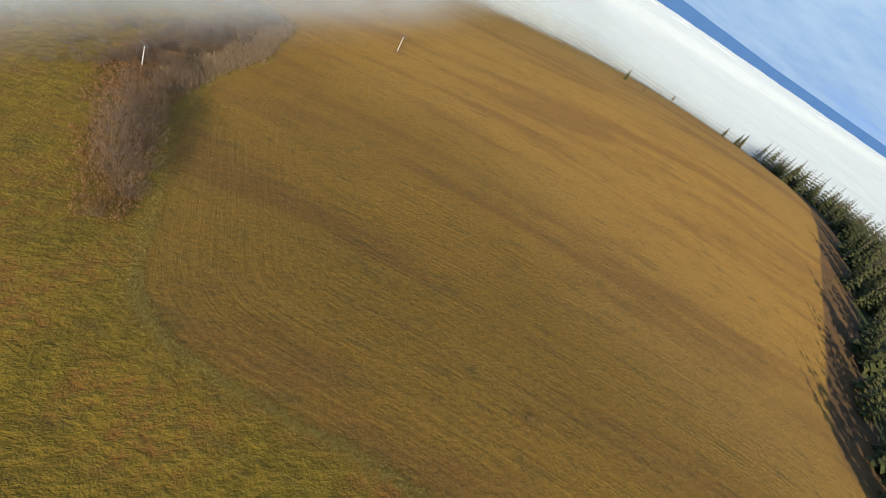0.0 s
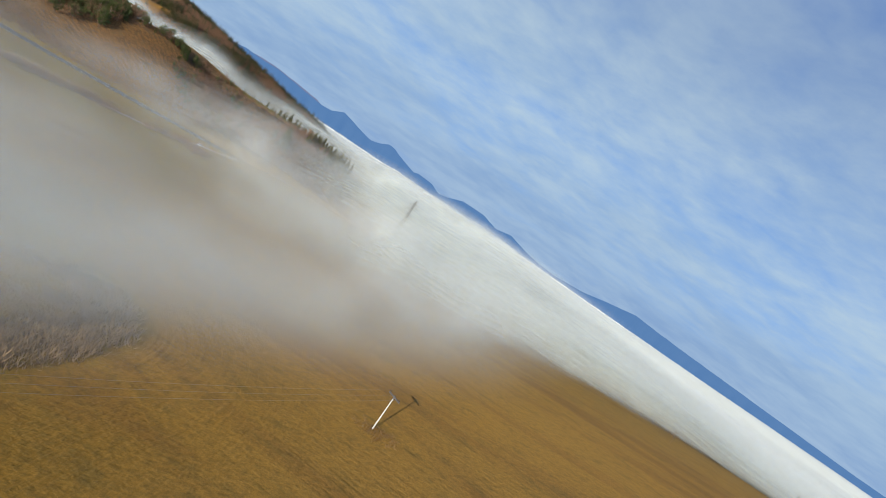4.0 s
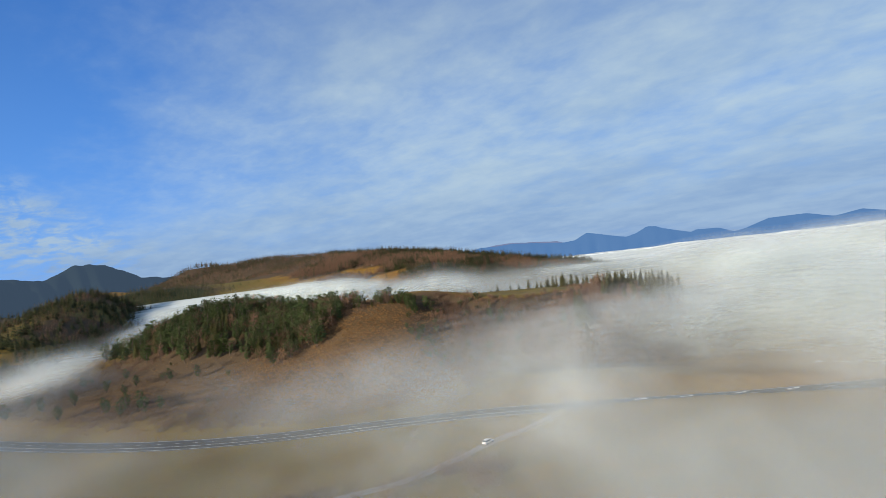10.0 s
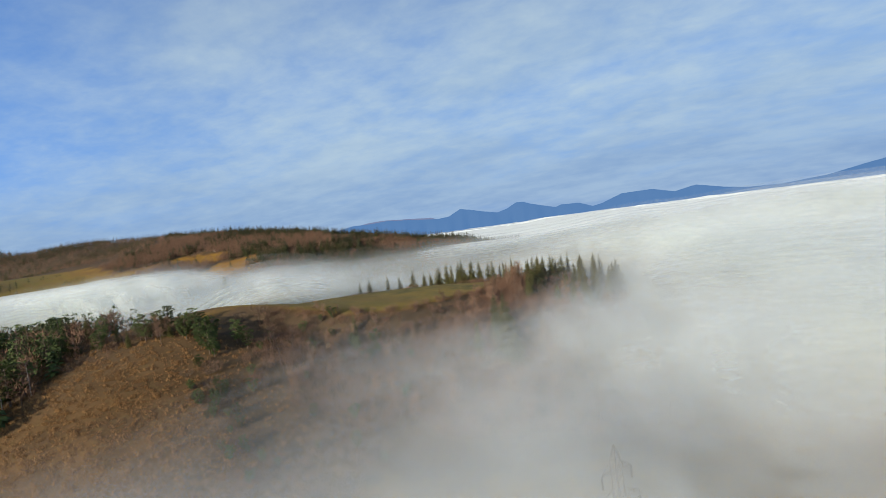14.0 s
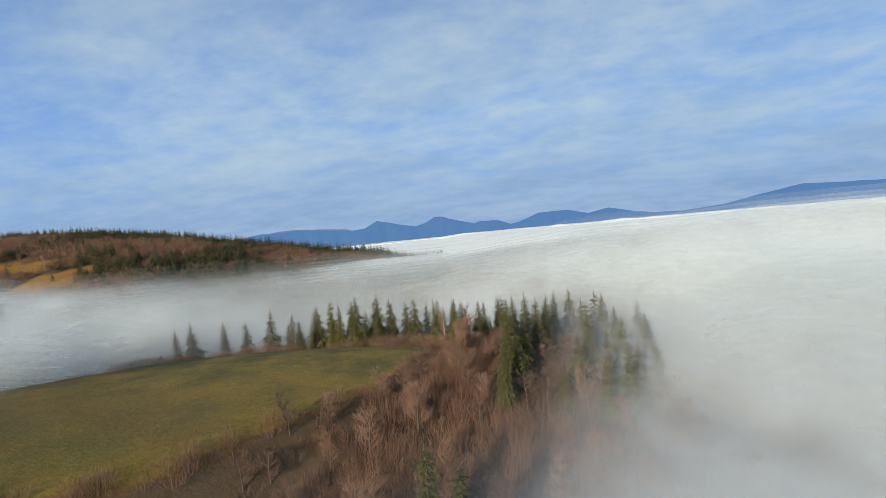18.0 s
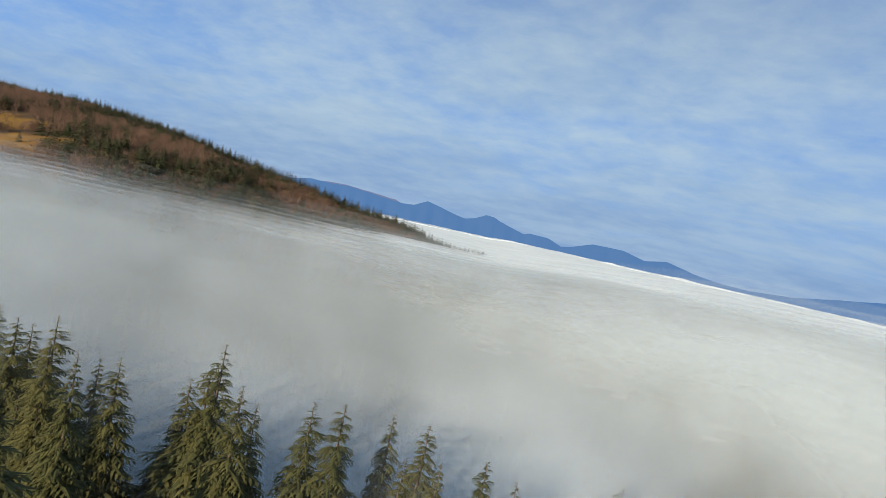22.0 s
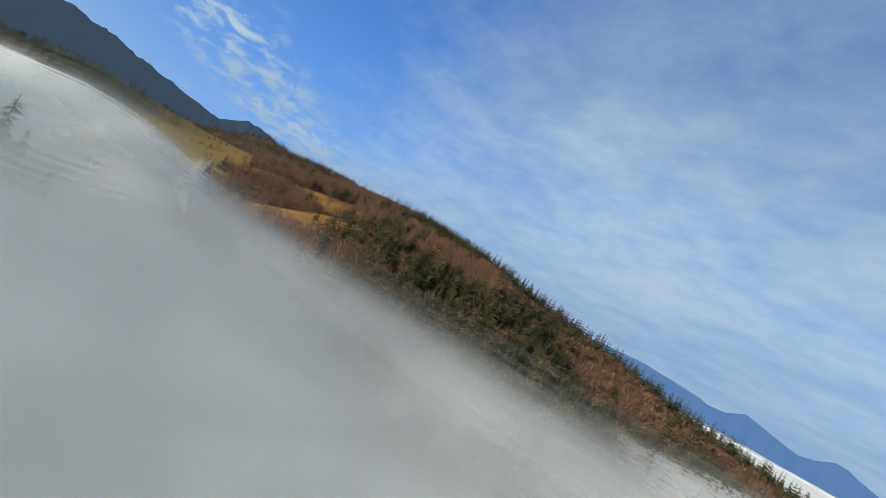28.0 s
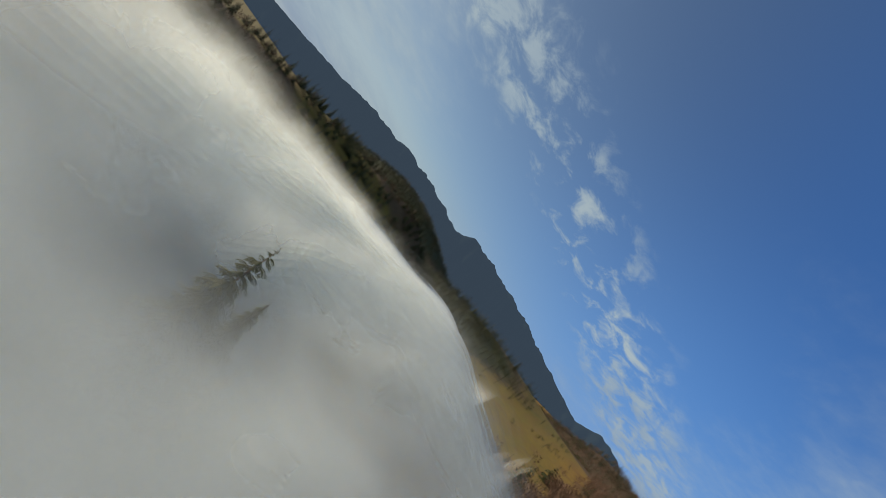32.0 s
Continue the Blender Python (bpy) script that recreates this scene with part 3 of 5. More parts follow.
def fog_level(x, y):
    far = np.hypot(x + 85, y - 345)
    calm = 1 - 0.93 * sstep(far, 260, 800)
    z = 13 + 9 * sstep(x, -70, 70) + 13 * (sstep(y, 470, 590) - 1.1 * sstep(y, 620, 920)) + 2 * bump(x, y, -30, 420, 50, 70) - 14 * sstep(-x, 110, 260) * (1 - sstep(y, 330, 480))
    z = z + 14 * sstep(y + (x + 400) * 0.12, 590, 690) * sstep(-x, 300, 470) * (1 - sstep(y, 690, 770)) * (1 - sstep(-x, 900, 1200)) - 14 * bump(x, y, -368, 637, 46, 40) - 11 * bump(x, y, -136, 80, 60, 50) + 4 * sstep(x, 80, 170) * (1 - sstep(far, 350, 600))
    z = z + 10 * bump(x, y, -43, 238, 45, 35) + 9 * bump(x, y, -45, -55, 70, 60) - 2.5 * bump(x, y, -80, 480, 75, 36) + 3 * bump(x, y, -150, 486, 50, 32) - 5 * bump(x, y, 60, 196, 30, 30) - 12 * bump(x, y, -830, 420, 230, 170) + 29 * bump(x, y, -192, 412, 62, 50) + 5 * bump(x, y, -170, 950, 130, 70) + 8 * bump(x, y, -450, 260, 120, 70, -38)
    billow = swirl(x, y, 115) * (7 - 2.5 * sstep(y, 520, 600)) + swirl(x, y, 62) * 3.0 + swirl(x, y, 33) * 1.3
    billow = billow + (swirl(x, y, 75) * 13 + swirl(x, y, 38) * 8) * bump(x, y, -520, 660, 220, 130)
    return z + billow * calm + WAVE.at(x, y, 360) * 7 * calm - 22 * sstep(far, 900, 3600)


DROPS = (-11, -7.5, -4.5, -2, 0.3, 2.6, 5, 7.6, 10.4, 13.4, 16.8, 20.6, 25)
WEIGHTS = (0.010, 0.018, 0.030, 0.045, 0.062, 0.078, 0.092, 0.105, 0.112, 0.118, 0.12, 0.12, 0.12)


def fog_layer(k):
    def z_of(x, y):
        calm = 1 - 0.9 * sstep(np.hypot(x + 85, y - 345), 260, 600)
        return fog_level(x, y) - DROPS[k] + WAVE.at(x + 300 * k, y - 170 * k, 90) * (0.5 + 0.25 * min(k, 4)) * calm

    def thick(x, y, z):
        d = fog_amount(x, y)
        depth = -np.log(1 - np.clip(d, 0, 0.996)) * WEIGHTS[k] * (1.25 + 1.1 * sstep(np.hypot(x + 85, y - 345), 420, 900))
        ground_z = height(x, y)
        r = sstep(y, 680, 760) * (1 - 0.8 * sstep(x, -470, -290))
        e = sstep(x, 20, 90) * (1 - sstep(y, 160, 260))  # behind the first meadow's brow the fog lies close
        lift = sstep(z - ground_z, 0.0, 7.0 - 5 * e) * sstep(fog_level(x, y) - ground_z + (WAVE.at(x, y, 46) * 11 + WAVE.at(x, y, 21) * 4) * (1 - 0.7 * e) + swirl(x, y, 95) * 16 * sstep(-x, 240, 340) + (swirl(x, y, 44) * 20 + swirl(x, y, 21) * 9) * sstep(-x, 280, 380) * sstep(y, 600, 680), 1 + 3 * r - 2 * e, 15 + 21 * r - 10 * e)
        if DROPS[k] < -1:  # the thin topmost wisps end before the far fog
            lift = lift * (1 - sstep(np.hypot(x + 85, y - 345), 380, 620))
        if k >= 9:
            lift = lift * (1 - sstep(y, 620, 705)) * sstep(y, -205, -160) * sstep(x, -720, -640) * (1 - sstep(x, 170, 225))
        return np.clip((1 - np.exp(-depth)) * lift, 0, 1)

    if DROPS[k] < -1:
        xs, ys = np.arange(-720, 560, 10.0), np.arange(-290, 990, 10.0)
    elif k < 9:
        xs, ys = axis(-4100, 4100, -560, 340, 9.0, 1.14), axis(-2900, 4150, -280, 900, 9.0, 1.14)
    else:
        xs, ys = np.arange(-730, 240, 10.0), np.arange(-220, 720, 10.0)
    ob = new("fog_veil", grid_mesh("fog_veil", xs, ys, z_of, [FOG], {"thickness": thick}, trim="thickness"))
    return tagged(ob, "soft white morning fog lying over the valley", "fog", kind="stuff")


for k in range(len(DROPS)):
    fog_layer(k)


def fog_bank():
    """The far top of the fog, a sea of low puffs up to the mountains."""
    az, rad = np.radians(np.arange(-70, 125, 0.3)), np.geomspace(1500, 3350, 34)
    ga, gr = np.meshgrid(az, rad)
    x, y = -85 + gr * np.sin(ga), 345 + gr * np.cos(ga)
    lump = swirl(x, y, 260) * 1.1 + swirl(x, y, 110) * 0.9 + swirl(x, y, 52) * 0.5
    rise = sstep(gr, 1500, 2300) * (1 - sstep(gr, 2900, 3350))
    z = fog_level(x, y) - 6 + rise * (1 + lump * 17)
    wood = ridge_at(x, y)[0]
    dens = sstep(rise, 0.02, 0.5) * 0.97 * (1 - sstep(wood, 4, 12))
    me = bpy.data.meshes.new("fog_bank")
    ny, nx = ga.shape
    idx = np.arange(nx * ny).reshape(ny, nx)
    quad = np.stack([idx[:-1, :-1], idx[1:, :-1], idx[1:, 1:], idx[:-1, 1:]], -1).reshape(-1, 4)
    quad = quad[dens.ravel()[quad].max(1) > 0.004]
    me.from_pydata(np.stack([x, y, z], -1).reshape(-1, 3).tolist(), [], quad.tolist())
    me.polygons.foreach_set("use_smooth", np.full(len(me.polygons), True))
    me.attributes.new("thickness", "FLOAT", "POINT").data.foreach_set("value", np.ascontiguousarray(dens, dtype=np.float32).ravel())
    me.materials.append(DRIFT)
    me.update()
    return tagged(new("fog_bank", me), "far white sea of fog with a puffy rim", "fog", kind="stuff")


fog_bank()


def fog_drift(line, low, high, ragged, dens, mat=DRIFT):
    """One upright swell of fog along a line on plan, thinning out towards its top."""
    pts = smooth_line(line, 26)
    up = np.linspace(0, 1, 12)
    gu, gi = np.meshgrid(up, np.arange(len(pts)))
    x, y = pts[gi, 0], pts[gi, 1]
    crest = high + swirl(x, y, 90) * ragged + swirl(x, y, 34) * ragged * 0.6
    z = low + (np.maximum(crest, low + 4) - low) * gu
    lean = 4 * np.sin(gu * 3) + swirl(x + z * 2.0, y - z * 1.5, 40) * 5
    away = np.gradient(pts, axis=0)
    away = away / np.hypot(away[:, 0], away[:, 1])[:, None]
    x, y = x - away[gi, 1] * lean, y + away[gi, 0] * lean
    ends = sstep(gi / (len(pts) - 1), 0.0, 0.4) * (1 - sstep(gi / (len(pts) - 1), 0.6, 1.0))
    thickness = dens * ends * (1 - sstep(gu, 0.3, 1.0)) * sstep(gu, 0.0, 0.12) * sstep(z - height(x, y), 0, 9)
    idx = np.arange(x.size).reshape(x.shape)
    quad = np.stack([idx[:-1, :-1], idx[1:, :-1], idx[1:, 1:], idx[:-1, 1:]], -1).reshape(-1, 4)
    quad = quad[thickness.ravel()[quad].max(1) > 0.004]
    me = bpy.data.meshes.new("fog_drift")
    me.from_pydata(np.stack([x, y, z], -1).reshape(-1, 3).tolist(), [], quad.tolist())
    me.polygons.foreach_set("use_smooth", np.full(len(me.polygons), True))
    me.attributes.new("thickness", "FLOAT", "POINT").data.foreach_set("value", np.ascontiguousarray(thickness, dtype=np.float32).ravel())
    me.materials.append(mat)
    me.update()
    return tagged(new("fog_drift", me), "soft swell of fog drifting against the hillside", "fog", kind="stuff")


# against the foot of the long ridge
for k in range(6):
    o = 150 - 21 * k
    fog_drift([(60 - o * 0.3, 1060 - o), (-120, 1040 - o), (-230, 1022 - o), (-330, 1000 - o), (-430, 985 - o * 1.15), (-560, 1060 - o * 1.5), (-700, 1150 - o * 1.8)], -14, 25 - 2.6 * k, 15, 0.42)
# swells over the western bank, with the sun behind them
for k in range(18):
    bx, by = -405 - 37 * (k % 4) - 3 * k, 545 + 12 * k
    fog_drift([(bx + 110, by - 42), (bx + 45, by - 14), (bx, by), (bx - 75, by + 40), (bx - 155, by + 62)], 4, 43 - 1.3 * max(0, k - 7), 17, 0.36, BACKLIT)


# ---- far mountains ----
def mountain(name, centre, radius, knots, depth, mat, label, base=-60.0, rough=1.0, step=0.22):
    """A range along an arc round centre: knots of azimuth and height of the crest in metres."""
    az = np.arange(knots[0][0], knots[-1][0] + 1e-6, step)
    ka, kh = np.array(knots, float).T
    crest = np.interp(az, ka, kh)
    soft = crest + (WAVE.at(az * 40, radius, 38) * 0.10 + WAVE.at(az * 40, radius, 13) * 0.05) * (crest - 45) * rough
    rows = []
    prof = [(-1.0, 0.0), (-0.62, 0.35), (-0.3, 0.72), (-0.1, 0.94), (0.0, 1.0), (0.12, 0.93), (0.5, 0.5), (1.0, 0.0)]
    for off, share in prof:
        r = radius + off * depth * (1 + 0.35 * np.sin(az * 1.3 + off) + 0.2 * np.sin(az * 3.7))
        jag = (WAVE.at(az * 40, off * 900 + radius, 55) + 0.5 * WAVE.at(az * 40, off * 700, 20)) * (0.16 if abs(off) > 0.2 else 0.04) * (1 - abs(off)) * rough
        x, y = centre[0] + r * np.sin(np.radians(az)), centre[1] + r * np.cos(np.radians(az))
        z = base + (soft - base) * share * (1 + (jag if off else jag * 0.25))
        rows.append(np.stack([x, y, z], -1))
    co = np.array(rows)
    m, k = co.shape[:2]
    idx = np.arange(m * k).reshape(m, k)
    quads = np.stack([idx[:-1, :-1], idx[:-1, 1:], idx[1:, 1:], idx[1:, :-1]], -1).reshape(-1, 4)
    me = mesh_of(name, co.reshape(-1, 3).tolist(), quads.tolist(), [mat], True)
    return tagged(new(name, me), label, "mountain", kind="structure")


# second colour: haze of the air, painted over the woods as a glow
BLUE = haze_material("far_blue_haze_woods", (0.05, 0.07, 0.085), (0.085, 0.195, 0.41), 0.84)
PALE = haze_material("far_pale_haze_woods", (0.12, 0.09, 0.09), (0.16, 0.21, 0.36), 0.80)
DUSK = haze_material("far_dark_haze_woods", (0.024, 0.035, 0.03), (0.045, 0.073, 0.115), 0.74)
MID = (-78, 216)
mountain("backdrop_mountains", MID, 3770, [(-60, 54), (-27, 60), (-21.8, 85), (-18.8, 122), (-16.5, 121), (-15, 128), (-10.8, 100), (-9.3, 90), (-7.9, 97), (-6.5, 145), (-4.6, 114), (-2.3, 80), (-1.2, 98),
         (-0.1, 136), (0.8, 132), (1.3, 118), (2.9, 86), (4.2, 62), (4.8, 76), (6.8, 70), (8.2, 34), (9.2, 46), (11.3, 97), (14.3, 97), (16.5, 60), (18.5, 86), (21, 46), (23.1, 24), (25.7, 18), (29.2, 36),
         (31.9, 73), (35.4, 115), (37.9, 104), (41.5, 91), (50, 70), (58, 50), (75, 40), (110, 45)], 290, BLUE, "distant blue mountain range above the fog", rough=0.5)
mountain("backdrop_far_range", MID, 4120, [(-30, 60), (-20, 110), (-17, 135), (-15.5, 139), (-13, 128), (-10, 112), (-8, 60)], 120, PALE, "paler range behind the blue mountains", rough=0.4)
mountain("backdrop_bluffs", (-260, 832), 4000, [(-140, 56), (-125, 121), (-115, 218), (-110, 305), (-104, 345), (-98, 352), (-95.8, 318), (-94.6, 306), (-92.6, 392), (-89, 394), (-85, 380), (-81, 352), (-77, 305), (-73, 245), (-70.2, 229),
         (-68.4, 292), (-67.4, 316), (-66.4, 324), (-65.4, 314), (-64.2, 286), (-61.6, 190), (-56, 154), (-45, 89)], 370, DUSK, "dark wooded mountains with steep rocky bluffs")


# ---------------- vegetation ----------------
def kite(v, f, root, out, side, up, length, width, dip, lift=0.0):
    """A plain spray for far trees."""
    b = len(v)
    mid, tip = root + out * length * 0.55 + up * (lift - dip * 0.35) * length, root + out * length + up * (lift - dip) * length
    v += [root, mid + side * width, mid - side * width, tip]
    f += [(b, b + 1, b + 2), (b + 1, b + 3, b + 2)]


def far_spruce_shape(seed, wide, levels=10, per=8):
    rnd = random.Random(seed)
    tv, tf, v, f = [], [], [], []
    tube(tv, tf, Vector((0, 0, -0.06)), Vector((0, 0, 0.95)), 0.016, 0.004, 3)
    for i in range(levels):
        h = 0.06 + 0.93 * i / (levels - 1)
        r = wide * (1 - h) ** 0.8 + 0.016
        n = per if h < 0.6 else per * 5 // 8
        turn = rnd.random() * 6.28
        for k in range(n):
            a = turn + 6.283 * k / n + rnd.uniform(-0.3, 0.3)
            ln = r * rnd.uniform(0.65, 1.2)
            kite(v, f, Vector((0, 0, h + rnd.uniform(-0.02, 0.02))), Vector((math.cos(a), math.sin(a), 0)), Vector((-math.sin(a), math.cos(a), 0)), Vector((0, 0, 1)), ln, ln * 0.3 + 0.006, rnd.uniform(0.3, 0.7))
    kite(v, f, Vector((0, 0, 0.95)), Vector((0.1, 0, 1)).normalized(), Vector((1, 0, 0)), Vector((0, 1, 0)), 0.07, 0.008, 0.0)
    return (tv, tf), (v, f)


def far_bare_shape(seed, twigs=64, spread=0.30, thin=1.0, short=1.0):
    """A far leafless tree: a stem and a haze of upright twigs."""
    rnd = random.Random(seed)
    tv, tf, v, f = [], [], [], []
    tube(tv, tf, Vector((0, 0, -0.08)), Vector((0.02, 0, 0.72)), 0.010, 0.003, 3)
    for _ in range(twigs):
        h = (0.25 if spread < 0.4 else 0.08) + 0.7 * rnd.random()
        r = spread * math.sin(math.pi * min(1.0, (h - 0.05) * 0.98)) ** 0.6 * math.sqrt(rnd.random())
        a = rnd.random() * 6.283
        out = Vector((math.cos(a), math.sin(a), 0))
        p = out * r + Vector((0, 0, h - 0.06))
        d = (out * rnd.uniform(0.1, 0.8) + Vector((rnd.gauss(0, 0.3), rnd.gauss(0, 0.3), 1))).normalized()
        s = d.orthogonal().normalized()
        s = (s * math.cos(a * 5) + d.cross(s) * math.sin(a * 5)) * rnd.uniform(0.010, 0.020) * (64 / twigs) ** 0.5 * thin
        k = len(v)
        v += [p - s, p + s, p + d * rnd.uniform(0.12, 0.24) * short]
        f.append((k, k + 1, k + 2))
    return (tv, tf), (v, f)


def blade(v, f, root, out, side, up, length, width, dip, lift=0.0):
    """A needle spray: a roof-shaped blade that hangs from root along out."""
    b = len(v)
    mid, tip = root + out * length * 0.55 + up * (lift - dip * 0.35) * length, root + out * length + up * (lift - dip) * length
    v += [root, mid + side * width, mid + up * width * 0.35, mid - side * width, tip]
    f += [(b, b + 1, b + 2), (b, b + 2, b + 3), (b + 1, b + 4, b + 2), (b + 2, b + 4, b + 3)]


def tube(v, f, a, b, ra, rb, n=4):
    k = len(v)
    w = (b - a).normalized()
    s = w.orthogonal().normalized()
    t = w.cross(s)
    for p, r in ((a, ra), (b, rb)):
        for i in range(n):
            q = 2 * math.pi * i / n
            v.append(p + (s * math.cos(q) + t * math.sin(q)) * r)
    for i in range(n):
        j = (i + 1) % n
        f += [(k + i, k + j, k + n + j), (k + i, k + n + j, k + n + i)]


def spruce_shape(seed, levels=17, per=10, wide=0.17, fine=True):
    """A spruce of height one, with hanging side twigs: trunk and crown as vertex and face lists."""
    rnd = random.Random(seed)
    tv, tf, v, f = [], [], [], []
    up = Vector((0, 0, 1))
    tube(tv, tf, Vector((0, 0, -0.06)), Vector((0, 0, 0.5)), 0.016, 0.009, 6)
    tube(tv, tf, Vector((0, 0, 0.5)), Vector((0, 0, 1.0)), 0.009, 0.0008, 5)
    lean = rnd.uniform(0, 6.28)
    for i in range(levels):
        h = 0.06 + 0.925 * (i / (levels - 1)) ** 0.9
        r = wide * (1 - h) ** 0.72 * rnd.uniform(0.78, 1.15) + 0.003
        n = max(4, int(per * (1 - 0.55 * h)))
        turn = rnd.random() * 6.28
        for k in range(n):
            a = turn + 6.283 * k / n + rnd.uniform(-0.3, 0.3)
            out, side = Vector((math.cos(a), math.sin(a), 0)), Vector((-math.sin(a), math.cos(a), 0))
            ln = r * rnd.uniform(0.55, 1.15) * (1 + 0.10 * math.cos(a - lean))
            root = Vector((0, 0, h + rnd.uniform(-0.014, 0.014)))
            dip = rnd.uniform(0.25, 0.55) - 0.5 * max(0.0, h - 0.7)
            blade(v, f, root, out, side, up, ln, ln * 0.085 + 0.002, dip, 0.10 * h)
            if not fine or ln < 0.02:
                continue
            for q in (0.25, 0.42, 0.6, 0.78):
                at = root + out * ln * q - up * dip * q * q * ln
                for sgn in (-1, 1):
                    o2 = (out * rnd.uniform(0.5, 0.9) + side * sgn).normalized()
                    kite(v, f, at, o2, Vector((-o2.y, o2.x, 0)), up, ln * (0.50 - 0.34 * q), ln * 0.045, rnd.uniform(0.5, 0.9))
                if ln > 0.05:
                    o3 = (out * rnd.uniform(0.0, 0.3) + side * rnd.uniform(-0.3, 0.3) - up).normalized()
                    kite(v, f, at, o3, side, out, ln * rnd.uniform(0.16, 0.30), ln * 0.04, 0.1)
    return (tv, tf), (v, f)


def pine_shape(seed, clumps=26, blades=15, spread=0.20, low=0.30, big=1.0):
    """A pine of height one with a rounded crown of needle clumps."""
    rnd = random.Random(seed)
    tv, tf, v, f = [], [], [], []
    up = Vector((0, 0, 1))
    tube(tv, tf, Vector((0, 0, -0.06)), Vector((0.01, 0, 0.55)), 0.020, 0.012, 6)
    tube(tv, tf, Vector((0.01, 0, 0.55)), Vector((0, 0.01, 0.95)), 0.012, 0.003, 5)
    for i in range(clumps):
        h = rnd.uniform(low, 0.97)
        r = spread * math.sin(math.pi * min(1, (h - 0.14) / 0.95)) ** 0.7 * rnd.uniform(0.35, 1.05)
        a = rnd.random() * 6.283
        c = Vector((math.cos(a) * r, math.sin(a) * r, h))
        tube(tv, tf, Vector((0, 0, h - r * 0.5)), c, 0.005, 0.002, 3)
        for k in range(blades):
            d = Vector((rnd.gauss(0, 1), rnd.gauss(0, 1), rnd.gauss(0.35, 0.7))).normalized()
            s = d.orthogonal().normalized()
            kite(v, f, c + d * rnd.uniform(-0.01, 0.03), d, s, d.cross(s), rnd.uniform(0.045, 0.085) * big, rnd.uniform(0.012, 0.022) * big, 0.15)
    return (tv, tf), (v, f)


def bare_shape(seed, limbs=22, bushy=0.0, twigs=10):
    """A leafless broadleaf tree of height one: trunk with limbs, and a crown of fine twigs."""
    rnd = random.Random(seed)
    tv, tf, v, f = [], [], [], []
    lean = Vector((rnd.uniform(-0.05, 0.05), rnd.uniform(-0.05, 0.05), 0))
    top = Vector((0, 0, 0.86)) + lean
    stems = [(Vector((0, 0, -0.05)), top, 0.016)]
    if bushy:
        stems = []
        for _ in range(6):
            a = rnd.random() * 6.283
            stems.append((Vector((0, 0, -0.05)), Vector((math.cos(a) * bushy * rnd.uniform(0.3, 1), math.sin(a) * bushy * rnd.uniform(0.3, 1), rnd.uniform(0.6, 0.95))), 0.011))
    for a0, b0, r0 in stems:
        mid = (a0 + b0) / 2 + Vector((rnd.uniform(-0.03, 0.03), rnd.uniform(-0.03, 0.03), 0))
        tube(tv, tf, a0, mid, r0, r0 * 0.6, 5)
        tube(tv, tf, mid, b0, r0 * 0.6, r0 * 0.2, 4)
        for _ in range(limbs if not bushy else 5):
            t = rnd.uniform(0.25, 1.0)
            p = a0.lerp(mid, t * 2) if t < 0.5 else mid.lerp(b0, t * 2 - 1)
            a = rnd.random() * 6.283
            d = Vector((math.cos(a), math.sin(a), rnd.uniform(0.6, 1.5))).normalized()
            ln = rnd.uniform(0.16, 0.30) * (1.15 - 0.5 * t)
            q = p + d * ln
            tube(tv, tf, p, q, 0.0055 * (1.3 - t), 0.002, 3)
            for _ in range(twigs):
                s = rnd.uniform(0.25, 1.0)
                g = p.lerp(q, s)
                e = (d * 0.8 + Vector((rnd.gauss(0, 0.4), rnd.gauss(0, 0.4), rnd.gauss(0.6, 0.3)))).normalized()
                l2 = rnd.uniform(0.08, 0.20)
                w = e.orthogonal().normalized()
                for m in range(2):
                    k = len(v)
                    e2 = (e + Vector((rnd.gauss(0, 0.35), rnd.gauss(0, 0.35), rnd.gauss(0.1, 0.3)))).normalized()
                    v.extend([g - w * 0.0022, g + w * 0.0022, g + e2 * l2])
                    f.append((k, k + 1, k + 2))
                    k = len(v)
                    g2 = g + e2 * l2 * 0.5
                    e3 = (e2 + Vector((rnd.gauss(0, 0.6), rnd.gauss(0, 0.6), rnd.gauss(0.1, 0.4)))).normalized()
                    v.extend([g2 - w * 0.0018, g2 + w * 0.0018, g2 + e3 * l2 * 0.8])
                    f.append((k, k + 1, k + 2))
    return (tv, tf), (v, f)


def brush_shape(seed, stems=92, spread=0.5):
    """A thicket of height one: many upright whips with side twigs."""
    rnd = random.Random(seed)
    tv, tf, v, f = [], [], [], []
    tube(tv, tf, Vector((0, 0, -0.1)), Vector((0, 0, 0.5)), 0.012, 0.004, 3)
    for _ in range(stems):
        a, r = rnd.random() * 6.283, spread * math.sqrt(rnd.random())
        out = Vector((math.cos(a), math.sin(a), 0))
        p = out * r * 0.6 + Vector((0, 0, -0.04))
        q = out * r * rnd.uniform(0.8, 1.25) + Vector((rnd.gauss(0, 0.05), rnd.gauss(0, 0.05), rnd.uniform(0.55, 1.0) * (1 - 0.45 * (r / spread) ** 2)))
        s = Vector((math.cos(a * 7), math.sin(a * 7), 0)) * 0.0032
        k = len(v)
        v += [p - s, p + s, q]
        f.append((k, k + 1, k + 2))
        for _ in range(4):
            g = p.lerp(q, rnd.uniform(0.3, 0.97))
            d = ((q - p).normalized() + Vector((rnd.gauss(0, 0.45), rnd.gauss(0, 0.45), rnd.gauss(0.2, 0.2)))).normalized()
            w = Vector((rnd.gauss(0, 1), rnd.gauss(0, 1), 0)).normalized() * 0.0024
            k = len(v)
            v += [g - w, g + w, g + d * rnd.uniform(0.12, 0.30)]
            f.append((k, k + 1, k + 2))
    return (tv, tf), (v, f)


